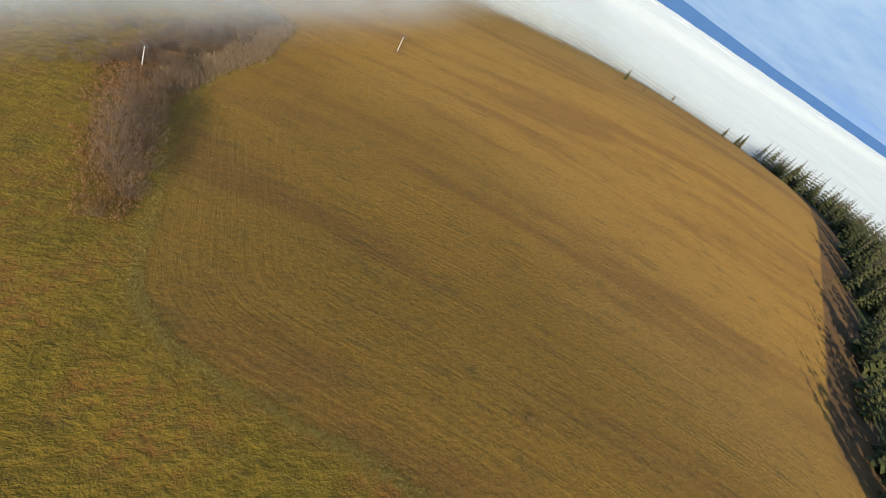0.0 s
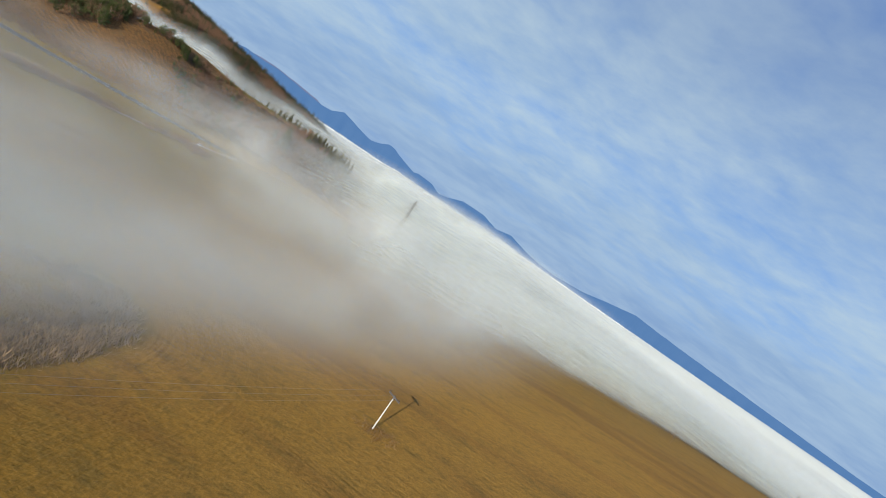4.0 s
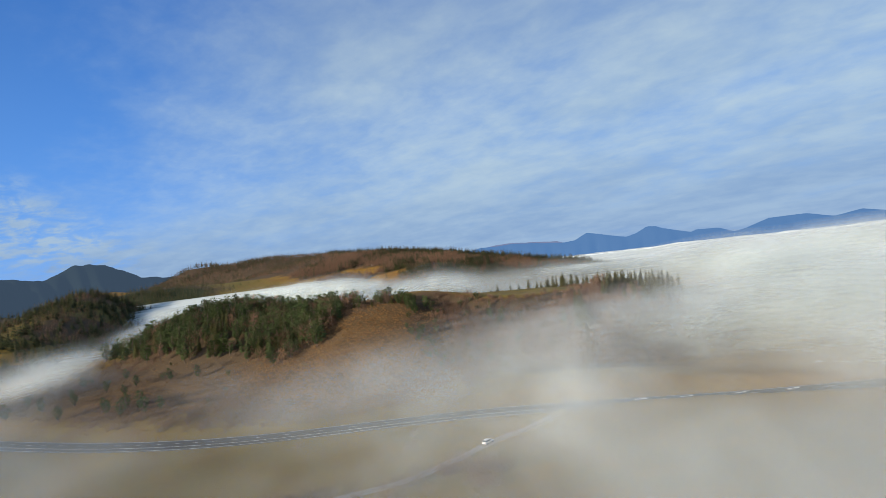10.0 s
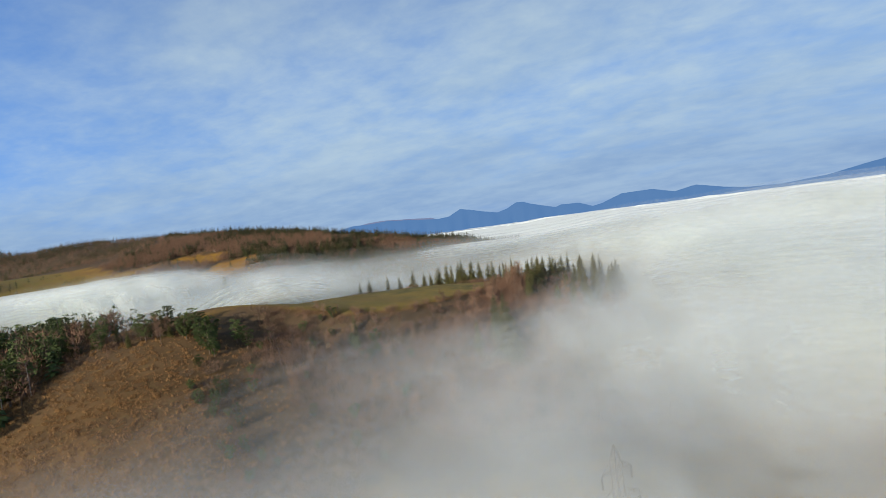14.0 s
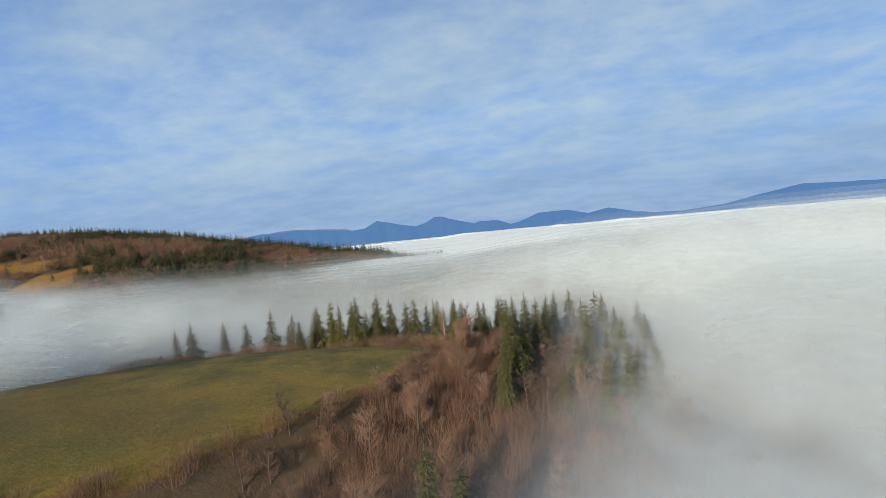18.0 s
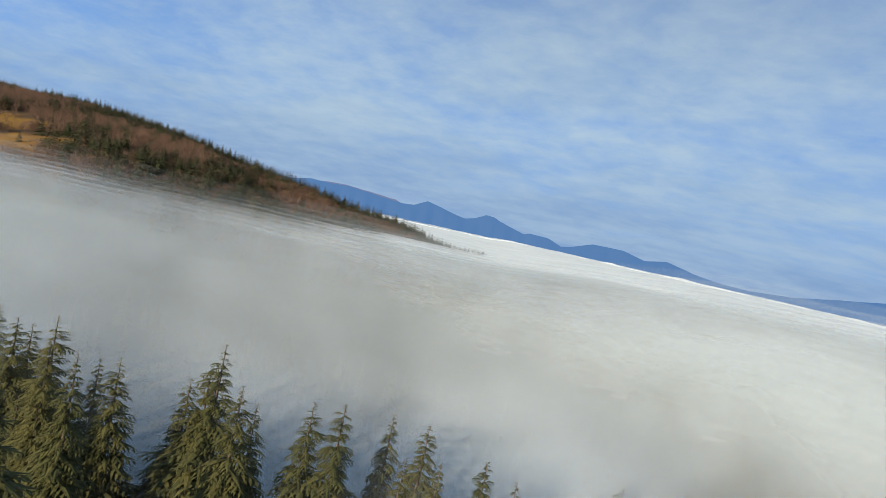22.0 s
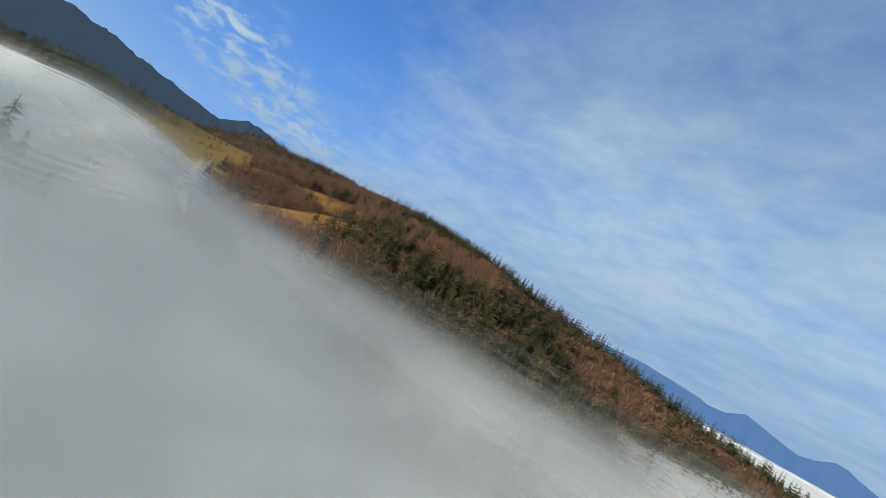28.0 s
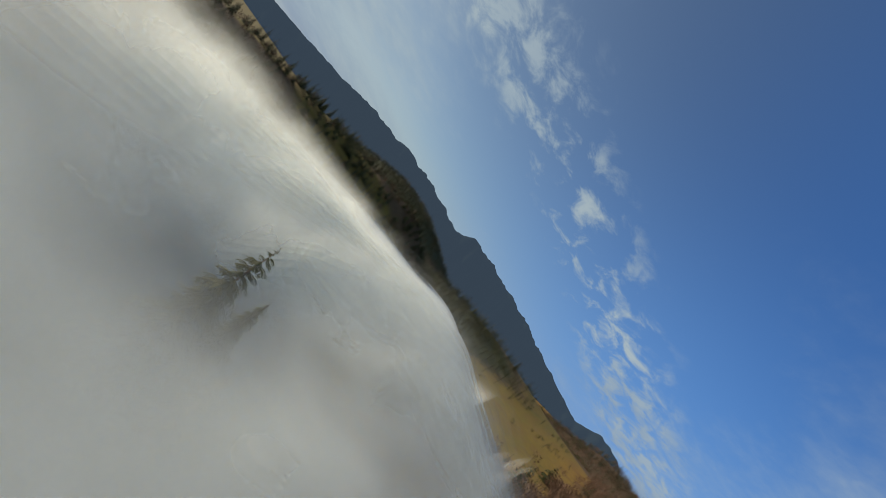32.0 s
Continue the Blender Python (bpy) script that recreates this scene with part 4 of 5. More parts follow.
def thing_tree(name, shape, bark, leaf, label, category, group=""):
    (tv, tf), (cv, cf) = shape
    base = new(name)
    tagged(base, label, category, group)
    part("trunk", mesh_of("trunk", tv, tf, [bark], True), bark, base)
    part("crown", mesh_of("crown", cv, cf, [leaf]), leaf, base)
    return base


class Grove:
    """Trees that are things of their own: the first of each kind is built, the others copied."""

    def __init__(self, makers):
        self.first = [None] * len(makers)
        self.makers = makers

    def put(self, k, x, y, h, wide=1.0, turn=0.0, sink=0.0):
        z = float(height(x, y)) - sink
        m = pose(x, y, z, 0, 0, turn) @ Matrix.Diagonal((h * wide, h * wide, h, 1))
        if self.first[k] is None:
            self.first[k] = self.makers[k]()
            self.first[k].matrix_basis = m
            return self.first[k]
        keep = self.first[k].scale.copy()
        self.first[k].scale = (1, 1, 1)
        ob = copy_thing(self.first[k], m)
        self.first[k].scale = keep
        return ob


def stuff_mesh(name, shapes, places, mats):
    """Many trees in one mesh. places: x, y, z, height, width, turn, shape index."""
    co, tri, mi = [], [], []
    base = 0
    packs = []
    for shape in shapes:
        (tv, tf), (cv, cf) = shape
        vv = np.array([tuple(p) for p in tv] + [tuple(p) for p in cv], float)
        ff = np.array(list(tf) + [tuple(q + len(tv) for q in t) for t in cf], int)
        ms = np.array([0] * len(tf) + [1] * len(cf), int)
        packs.append((vv, ff, ms))
    for x, y, z, h, w, a, k in places:
        vv, ff, ms = packs[int(k)]
        c, s = math.cos(a), math.sin(a)
        p = np.empty_like(vv)
        p[:, 0] = x + (vv[:, 0] * c - vv[:, 1] * s) * h * w
        p[:, 1] = y + (vv[:, 0] * s + vv[:, 1] * c) * h * w
        p[:, 2] = z + vv[:, 2] * h
        co.append(p), tri.append(ff + base), mi.append(ms)
        base += len(vv)
    co, tri, mi = np.concatenate(co), np.concatenate(tri), np.concatenate(mi)
    me = bpy.data.meshes.new(name)
    me.vertices.add(len(co))
    me.vertices.foreach_set("co", co.ravel())
    me.loops.add(tri.size)
    me.loops.foreach_set("vertex_index", tri.ravel())
    me.polygons.add(len(tri))
    me.polygons.foreach_set("loop_start", np.arange(0, tri.size, 3))
    me.polygons.foreach_set("loop_total", np.full(len(tri), 3))
    for m in mats:
        me.materials.append(m)
    me.polygons.foreach_set("material_index", mi)
    me.update()
    me.validate()
    return me


def scatter(rs, n, box, chance, size, wide=(0.85, 1.2), shapes=1, sink=0.3):
    """Random places in box where chance(x, y) allows."""
    x, y = rs.uniform(box[0], box[1], n), rs.uniform(box[2], box[3], n)
    keep = rs.rand(n) < chance(x, y)
    x, y = x[keep], y[keep]
    z = height(x, y) - sink
    m = len(x)
    return np.stack([x, y, z, rs.uniform(size[0], size[1], m), rs.uniform(wide[0], wide[1], m), rs.uniform(0, 6.28, m), rs.randint(0, shapes, m)], -1)


SPRUCES = [spruce_shape(s, 30, 15, w) for s, w in ((1, 0.20), (2, 0.225), (3, 0.185))]
PINES = [pine_shape(s, 64, 24, 0.24, 0.16, 0.72) for s in (11, 12, 13)]
BARES = [bare_shape(s) for s in (21, 22, 23)]
BUSHES = [far_bare_shape(s, 1700, 0.5, 0.85, 0.6) for s in (31, 32, 33)]
FAR_SPRUCES = [far_spruce_shape(s, w) for s, w in ((41, 0.21), (42, 0.25), (43, 0.18))]
THIN_SPRUCES = [far_spruce_shape(s, 0.24, 5, 6) for s in (38, 39)]
THIN_RUSSET = [far_bare_shape(s, 26, 0.34) for s in (48, 49)]
FAR_PINES = [pine_shape(s, 30, 10, 0.25, 0.16, 1.05) for s in (43, 44)]
FAR_RUSSET = [far_bare_shape(s) for s in (45, 46, 47)]

grove = Grove(
    [lambda k=k: thing_tree("spruce", SPRUCES[k], BARK, SPRUCE, "tall green spruce with drooping sunlit branches", "spruce", "spruces on the foggy hill") for k in range(3)]
    + [lambda k=k: thing_tree("pine", PINES[k], BARK, PINE, "dark green pine on the wooded knoll", "pine", "pines on the knoll") for k in range(3)]
    + [lambda k=k: thing_tree("bare_tree", BARES[k], BARK, RUSSET, "leafless russet broadleaf tree on the slope", "tree", "bare trees on the slope") for k in range(3)]
    + [lambda k=k: thing_tree("bush", BUSHES[k], BARK, THORN, "leafless brown thorn bush in rough grass", "bush", "bushes in the rough grass") for k in range(3)]
    + [lambda: thing_tree("birch", bare_shape(51, 12), BIRCH, RUSSET, "pale bare birch among the spruces", "birch", "birches")]
    + [lambda: thing_tree("larch", spruce_shape(52, 15, 9, 0.16), BARK, GOLD, "golden autumn larch on the ridge", "larch", "larches on the ridge")])

rs = np.random.RandomState(7)
# spruces that rise from the foggy hill, by plan: x, y, height of the tip
for i, (x, y, top) in enumerate([(-61, 445, 27.5), (-50, 408, 30.5), (-53, 398, 26), (-41, 426, 29), (-35, 412, 22), (-28, 414, 22), (-15, 420, 17), (-40, 405, 18), (-18, 438, 23),
                                 (-67, 364, 22), (-63, 356, 23), (-74, 355, 14), (-121, 352, 14), (-47, 436, 28), (-36, 440, 25), (-24, 448, 24),
                                 (-158, 490, 21.5), (-144, 486, 22), (-136, 486, 21), (-127, 487, 24), (-120, 489, 22), (-103, 478, 26.5), (-91, 460, 29), (-94, 470, 27), (-87, 480, 27),
                                 (-74, 479, 24.5), (-67, 472, 24.5), (-47, 457, 26), (-53, 458, 24.5), (-30, 456, 26), (-15, 465, 23.5), (-4, 458, 20), (-11, 470, 22), (-82, 474, 26),
                                 (-110, 483, 23), (-58, 468, 24), (-38, 462, 25), (-22, 470, 24), (-166, 494, 19), (-8, 446, 19), (-60, 478, 23), (-70, 486, 22), (-44, 474, 23),
                                 (-108, 479, 25), (-99, 473, 26), (-96, 478, 24), (-88, 480, 24), (-82, 478, 23), (-77, 479, 24), (-66, 485, 22), (-64, 482, 20), (-56, 484, 19), (-43, 491, 18), (-102, 474, 20),
                                 (-112, 470, 22), (-92, 484, 21), (-104, 486, 20), (-118, 478, 20)]):
    g = float(height(x, y))
    grove.put(i % 3, x, y, max(9.0, top - g), 1.22 + 0.14 * math.sin(i * 2.1), i * 67.0)
# brown broadleaf slope below the second meadow
def slope_wood(x, y):
    edge = meadow_edge(x)
    a = sstep(edge - y, -1, 3) * np.clip(2.0 * bump(x, y, -80, 378, 78, 62, 35) - 0.15, 0, 1)
    a = a * sstep(x, -160, -142)
    return np.clip(a + sstep(edge - y, 1, 6) * np.clip(1.5 * bump(x, y, -35, 435, 36, 45, 0) - 0.2, 0, 1), 0, 1)


def by_rim(x, y, near, far):
    """Lower growth close to the meadow's rim, taller further down."""
    return near + (far - near) * sstep(meadow_edge(x) - y, 4, 30)


k = 0
for p in scatter(rs, 1400, (-165, -5, 318, 480), slope_wood, (0.8, 1.25)):
    if k < 230:
        grove.put(6 + k % 3, p[0], p[1], p[3] * float(by_rim(p[0], p[1], 4.0, 8.5)), p[4] * 1.25, math.degrees(p[5]))
        k += 1
brush = scatter(rs, 7000, (-190, -5, 315, 480), slope_wood, (0.75, 1.3), wide=(1.1, 1.7), shapes=3)[:1900]
brush[:, 3] *= by_rim(brush[:, 0], brush[:, 1], 2.8, 5.2)
tagged(new("russet_brush", stuff_mesh("russet_brush", [brush_shape(q) for q in (71, 72, 73)], brush, [BARK, RUSSET])), "tangled leafless russet brushwood on the hillside", "brush", kind="stuff")
rim = scatter(rs, 1500, (-200, -50, 430, 505), lambda x, y: sstep(y - np.interp(x, [-180, -160, -107, -80, -60], [452, 450, 455, 440, 430]), 0, 5) * (1 - sstep(y, 475, 500)), (1.6, 5.0), wide=(1.3, 2.0), shapes=3)
tagged(new("rim_brush", stuff_mesh("rim_brush", [far_bare_shape(q, 230, 0.42, 0.45) for q in (55, 56, 57)], rim, [BARK, FAR_TWIGS])), "brown leafless thicket behind the upper meadow", "brush", kind="stuff")
north = scatter(rs, 1500, (-260, 0, 490, 600), lambda x, y: np.clip(1.4 * bump(x, y, -115, 530, 110, 55) - 0.2, 0, 1), (9, 14), shapes=3)
tagged(new("hidden_spruces", stuff_mesh("hidden_spruces", FAR_SPRUCES, north[:420], [BARK, FAR_NEEDLES])), "dark spruces drowned in fog behind the hill", "wood", kind="stuff")
for x, y, h in [(-57, 452, 13), (-64, 457, 12), (-214, 296, 12), (-211, 291, 11), (-207, 297, 12), (-216, 287, 10), (-220, 292, 12), (-209, 285, 9)]:
    grove.put(12, x, y, h, 0.8, x * 7)
# more spruces on the hill's eastern end, by plan: x, y, height of the tip
for i, (x, y, top) in enumerate([(-33, 400, 20), (-27, 404, 21), (-22, 412, 20), (-30, 421, 24), (-20, 427, 22), (-12, 432, 20), (-26, 436, 25), (-34, 448, 26), (-44, 446, 27), (-9, 440, 20), (-17, 452, 23), (-52, 448, 26), (-46, 415, 27), (-38, 432, 26)]):
    grove.put(i % 3, x, y, top - float(height(x, y)), 1.2, i * 41.0)
# thorn bushes along the gully of the first meadow
for i, (x, y, h) in enumerate([(-14, -191, 4.5), (-17, -185, 6.0), (-13.5, -183, 5.0), (-18, -178, 6.5), (-14.5, -175, 6.5), (-19, -171, 6.5), (-15.5, -168, 6.5), (-20, -164, 6.0), (-16, -160, 6.5), (-13, -163, 4.5), (-18, -154, 5.0),
                               (-14, -148, 3.5), (-21, -146, 3.5), (-12, -139, 4.0), (4, -84, 4.5), (8, -79, 4.5), (10, -75, 4.0), (6, -73, 3.5), (-31, -138, 3.5), (-36, -141, 3.0), (-27, -133, 4.0)]):
    grove.put(9 + i % 3, x, y, h, 1.25, i * 53.0)
for i in range(34):
    x, y = rs.uniform(-34, -6), rs.uniform(-142, -92)
    x += (y + 120) * 0.42
    if from_mown(x, y) > 9:
        grove.put(9 + i % 3, x, y, rs.uniform(2.2, 4.5), rs.uniform(1.0, 1.5), rs.uniform(0, 360))
gully = scatter(rs, 1500, (-45, 24, -200, -55), lambda x, y: sstep(from_mown(x, y), 5, 9) * np.clip(1.5 * bump(x, y, np.interp(y, [-188, -165, -140, -120, -80], [-15, -17, -16, -16, 2]), y, np.interp(y, [-188, -165, -150, -80], [4, 6, 6, 13]), 10) - 0.3, 0, 1), (1.6, 3.2), wide=(1.2, 1.9), shapes=3)
tagged(new("gully_brush", stuff_mesh("gully_brush", [far_bare_shape(q, 420, 0.5, 0.7) for q in (74, 75, 76)], gully[:110], [BARK, THORN])), "dense brown thorn brush filling the gully", "brush", kind="stuff")
# hedges and bushes by the road
for i in range(60):
    t = rs.rand()
    if i % 2:
        x, y = np.interp(t, [0, 1], [-160, -78]) + rs.uniform(-5, 5), np.interp(t, [0, 1], [108, 170]) + rs.uniform(-6, 6)
    else:
        x, y = np.interp(t, [0, 1], [-330, -190]) + rs.uniform(-6, 6), np.interp(t, [0, 1], [190, 205]) + rs.uniform(-4, 10)
    grove.put(9 + i % 3, x, y, rs.uniform(2.5, 5.0), rs.uniform(0.9, 1.5), rs.uniform(0, 360))
# the knoll's near side
def knoll_wood(x, y):
    return np.clip(np.maximum(2.4 * bump(x, y, -322, 330, 100, 54, 4), 2.0 * bump(x, y, -236, 296, 40, 32)) - 0.55, 0, 1) * (0.75 + 0.5 * (WAVE.at(x, y, 22) + 0.5))


k = 0
for p in scatter(rs, 1500, (-440, -205, 262, 345), lambda x, y: np.clip(knoll_wood(x, y), 0, 1), (9, 15)):
    kind = 6 + k % 3 if rs.rand() < 0.07 else (3 + k % 3 if rs.rand() < 0.62 else k % 3)
    if k < 240:
        grove.put(kind, p[0], p[1], p[3], p[4] * 1.1, math.degrees(p[5]))
        k += 1
dense = scatter(rs, 2400, (-440, -205, 275, 400), lambda x, y: np.clip(knoll_wood(x, y), 0, 1), (9, 15), shapes=5)
tagged(new("knoll_wood", stuff_mesh("knoll_wood", FAR_PINES + FAR_SPRUCES, dense[:900], [BARK, PINE])), "dense mixed wood crowning the knoll", "wood", kind="stuff")
under = scatter(rs, 3000, (-440, -205, 262, 400), lambda x, y: np.clip(knoll_wood(x, y) * (0.3 + 1.2 * sstep(x, -300, -240)), 0, 1), (6, 12), wide=(1.0, 1.4), shapes=3)
tagged(new("knoll_broadleaves", stuff_mesh("knoll_broadleaves", FAR_RUSSET, under[:330], [BARK, FAR_TWIGS])), "reddish leafless trees between the knoll's pines", "wood", kind="stuff")
# copse and shrubs round the fallow field
for i in range(20):
    grove.put(3 + i % 3, rs.uniform(-190, -152), rs.uniform(321, 333), rs.uniform(6, 10), 1.25, i * 50)
for i in range(44):
    t = rs.rand()
    x, y = np.interp(t, [0, 0.5, 1], [-232, -200, -172]) + rs.uniform(-4, 4), np.interp(t, [0, 0.5, 1], [306, 318, 328]) + rs.uniform(-5, 5)
    grove.put((6, 3, 6, 9, 1)[i % 5] + i % 2, x, y, rs.uniform(5, 9), 1.15, i * 77)
for i in range(40):
    t = rs.rand()
    x, y = np.interp(t, [0, 0.45, 1], [-166, -150, -124]) + rs.uniform(-5, 5), np.interp(t, [0, 0.45, 1], [312, 302, 284]) + rs.uniform(-5, 7)
    grove.put((3, 3, 9)[i % 3] + i % 3, x, y, rs.uniform(2.5, 5.5), 1.5, i * 35)
for i in range(60):
    x, y = rs.uniform(-165, -95), rs.uniform(300, 356)
    if meadow_edge(x) - y > 4:
        grove.put((9, 4, 11, 10, 3)[i % 5], x, y, rs.uniform(2.5, 5.5), 1.5, i * 35)
for i in range(9):
    grove.put(3 + i % 3, rs.uniform(-122, -112), rs.uniform(343, 353), rs.uniform(4, 7), 1.4, i * 35)
# pines and thickets on the slope below the knoll
for i in range(70):
    x, y = rs.uniform(-420, -225), rs.uniform(190, 278)
    if road_at(np.array([x]), np.array([y]))[0][0] > 12:
        grove.put((9, 10, 11, 9, 3, 10)[i % 6], x, y, rs.uniform(2.0, 5.0), 1.5, i * 35)
open_field = lambda x, y: sstep(x, -206, -196) * (1 - sstep(x, -150, -140)) * sstep(y, 258, 266) * (1 - sstep(y, 298, 306))
thicket = scatter(rs, 4200, (-440, -100, 186, 318), lambda x, y: sstep(WAVE.at(x, y, 38), -0.05, 0.15) * sstep(road_at(x, y)[0], 9, 14) * 0.7 * (1 - open_field(x, y)), (2.0, 4.5), wide=(1.2, 2.0), shapes=3)
hedge = scatter(rs, 2600, (-175, -60, 95, 190), lambda x, y: np.exp(-((y - np.interp(x, [-165, -120, -78], [108, 138, 172])) / 7.0) ** 2) * sstep(WAVE.at(x, y, 30), -0.2, 0.1), (2.0, 4.5), wide=(1.2, 2.0), shapes=3)
tagged(new("slope_thicket", stuff_mesh("slope_thicket", [far_bare_shape(q, 150, 0.5, 0.8) for q in (61, 62, 63)], thicket[:1100], [BARK, FAR_TWIGS])), "dark brown thickets on the slope below the knoll", "brush", kind="stuff")
tagged(new("field_hedge", stuff_mesh("field_hedge", [far_bare_shape(q, 150, 0.5, 0.8) for q in (64, 65, 66)], hedge[:260], [BARK, FAR_TWIGS])), "leafless hedge across the misty field", "hedge", kind="stuff")
# trees that stand out of the fog beside the last stretch
for i, (x, y, top) in enumerate([(-360, 640, 29), (-364, 647, 20), (-379, 645, 15), (-352, 655, 13)]):
    grove.put(i % 3, x, y, top - float(height(x, y)), 1.35, x)
for x, y, h in [(-352, 182, 10), (-338, 186, 9), (-325, 196, 8), (-312, 205, 7), (-300, 190, 8), (-270, 205, 9), (-262, 207, 10), (-255, 204, 9), (-276, 199, 8), (-284, 203, 7), (-266, 199, 8), (-250, 209, 7), (-358, 190, 8), (-345, 200, 7), (-366, 184, 6), (-330, 214, 6), (-318, 226, 7), (-296, 222, 6), (-306, 236, 7), (-290, 246, 8), (-274, 252, 8), (-332, 248, 7), (-356, 236, 7)]:
    grove.put(3 + int(-x) % 3, x, y, h, 1.15, x)

for x, y, h in [(226, 9, 8), (208, -30, 6), (384, 25, 11), (300, -20, 8), (262, 0, 6), (330, -10, 10), (346, -2, 12), (180, 22, 5)]:
    grove.put(7 if h < 8 else 0, x, y, h, 1.1, x)
# woods too many to count
east = scatter(rs, 5200, (120, 620, -420, 140), lambda x, y: sstep(east_wood(x, y), 2, 12) * (1 - sstep(east_wood(x, y), 90, 140)), (13, 19), shapes=3)
tagged(new("spruce_wood", stuff_mesh("spruce_wood", FAR_SPRUCES, east, [BARK, FAR_NEEDLES])), "dark spruce wood along the meadow's edge", "wood", kind="stuff")


def ridge_wood(x, y):
    ridge, side = ridge_at(x, y)
    flank = (1 - sstep(side, 230, 300)) * sstep(ridge, 5, 12) * (1 - sstep(-x, 760, 900))
    return np.clip(np.maximum(cover_wood(x, y), flank) * (1 - 0.97 * clearing(x, y)), 0, 1) * (y > 690)


box = (-1500, -60, 740, 1850)
near_crest = lambda x, y: 1 - sstep(np.abs(ridge_at(x, y)[1]), 12, 50)
patch = lambda x, y: sstep(WAVE.at(x, y, 75) + 0.25 * sstep(x, -420, -250), 0.0, 0.2)
near_box = (-780, -60, 740, 1130)
conifers = scatter(rs, 34000, near_box, lambda x, y: np.clip(ridge_wood(x, y) * (0.05 + 0.60 * near_crest(x, y) + 0.75 * patch(x, y) * (0.35 + 0.65 * sstep(x, -620, -330))), 0, 1), (9, 20), wide=(1.3, 1.9), shapes=3)[:3300]
tagged(new("ridge_conifers", stuff_mesh("ridge_conifers", FAR_SPRUCES, conifers, [BARK, FAR_NEEDLES])), "dark spruces scattered over the long ridge", "wood", kind="stuff")
leafless = scatter(rs, 34000, near_box, lambda x, y: np.clip(ridge_wood(x, y) * (0.9 - 0.5 * patch(x, y)), 0, 1), (6, 12), wide=(1.0, 1.5), shapes=3)[:8200]
tagged(new("ridge_broadleaves", stuff_mesh("ridge_broadleaves", FAR_RUSSET, leafless, [BARK, FAR_TWIGS])), "russet leafless woods covering the long ridge", "wood", kind="stuff")
# spruces that stand along the crest
line = np.array([(c[0], c[1]) for c in CREST[:6]], float)
at = 0.45 + np.sort(rs.rand(900)) ** 1.15 * (len(line) - 1.45)
cx = np.interp(at, np.arange(len(line)), line[:, 0]) + rs.uniform(-16, 16, 900)
cy = np.interp(at, np.arange(len(line)), line[:, 1]) + rs.uniform(-18, 22, 900)
keep = rs.rand(900) < 0.25 + 0.75 * sstep(WAVE.at(cx, cy, 45), -0.1, 0.15)
cx, cy = cx[keep], cy[keep]
crest = np.stack([cx, cy, height(cx, cy) - 0.3, rs.uniform(11, 21, len(cx)), rs.uniform(1.3, 1.9, len(cx)), rs.uniform(0, 6.28, len(cx)), rs.randint(0, 3, len(cx))], -1)
tagged(new("crest_spruces", stuff_mesh("crest_spruces", FAR_SPRUCES, crest, [BARK, FAR_NEEDLES])), "dark spruces standing along the ridge's skyline", "wood", kind="stuff")
back = scatter(rs, 30000, (-1500, -700, 1000, 1850), lambda x, y: np.clip(ridge_wood(x, y) * 0.5, 0, 1), (7, 12), wide=(1.1, 1.6), shapes=2)[:3600]
tagged(new("back_broadleaves", stuff_mesh("back_broadleaves", THIN_RUSSET, back, [BARK, FAR_TWIGS])), "brown leafless woods further along the ridge", "wood", kind="stuff")
for x, y in [(-345, 860), (-352, 868), (-470, 940), (-520, 1010), (-360, 880)]:
    grove.put(13, x, y, 11, 1.0, x)
for i in range(34):
    x, y = rs.uniform(-760, -440), rs.uniform(880, 1060)
    if ridge_wood(np.array([x]), np.array([y]))[0] < 0.1:
        grove.put((3, 9)[i % 2] + i % 3, x, y, rs.uniform(4, 9), 1.3, i * 40)
shrubs = scatter(rs, 4000, (-1150, -560, 640, 1000), lambda x, y: np.clip(cover_green(x, y) * sstep(WAVE.at(x, y, 50), 0.05, 0.22) * 0.6, 0, 1), (2.5, 7), wide=(1.1, 1.7), shapes=5)
tagged(new("slope_shrubs", stuff_mesh("slope_shrubs", FAR_RUSSET + THIN_SPRUCES, shrubs[:500], [BARK, FAR_NEEDLES])), "dark shrubs and small spruces dotting the open slope", "shrub", kind="stuff")
spur_trees = scatter(rs, 9000, (-1150, -430, 230, 900), lambda x, y: np.clip(sstep(spur(x, y), 6, 14) * (0.60 + 0.9 * WAVE.at(x, y, 60)), 0, 1), (9, 16), wide=(1.0, 1.4), shapes=3)
tagged(new("spur_wood", stuff_mesh("spur_wood", FAR_SPRUCES, spur_trees[:1500], [BARK, FAR_NEEDLES])), "dark mixed wood along the western spur", "wood", kind="stuff")
spur_bare = scatter(rs, 5000, (-1150, -430, 230, 900), lambda x, y: np.clip(sstep(spur(x, y), 8, 18) * (0.45 - 0.9 * WAVE.at(x, y, 60)), 0, 1), (6, 11), wide=(1.0, 1.5), shapes=2)
tagged(new("spur_broadleaves", stuff_mesh("spur_broadleaves", THIN_RUSSET, spur_bare[:900], [BARK, FAR_TWIGS])), "russet leafless trees along the western spur", "wood", kind="stuff")
west = scatter(rs, 26000, (-2050, -560, 100, 950), lambda x, y: 0.95 * np.clip(1.5 * bump(x, y, -1640, 470, 320, 240, 15) + 1.5 * bump(x, y, -1010, 690, 200, 110, 55) - 0.3, 0, 1) * (1 - sstep(y, 850, 950)), (10, 16), shapes=2)
tagged(new("western_wood", stuff_mesh("western_wood", THIN_SPRUCES, west[:6000], [BARK, FAR_NEEDLES])), "dark conifer woods on the western hills", "wood", kind="stuff")
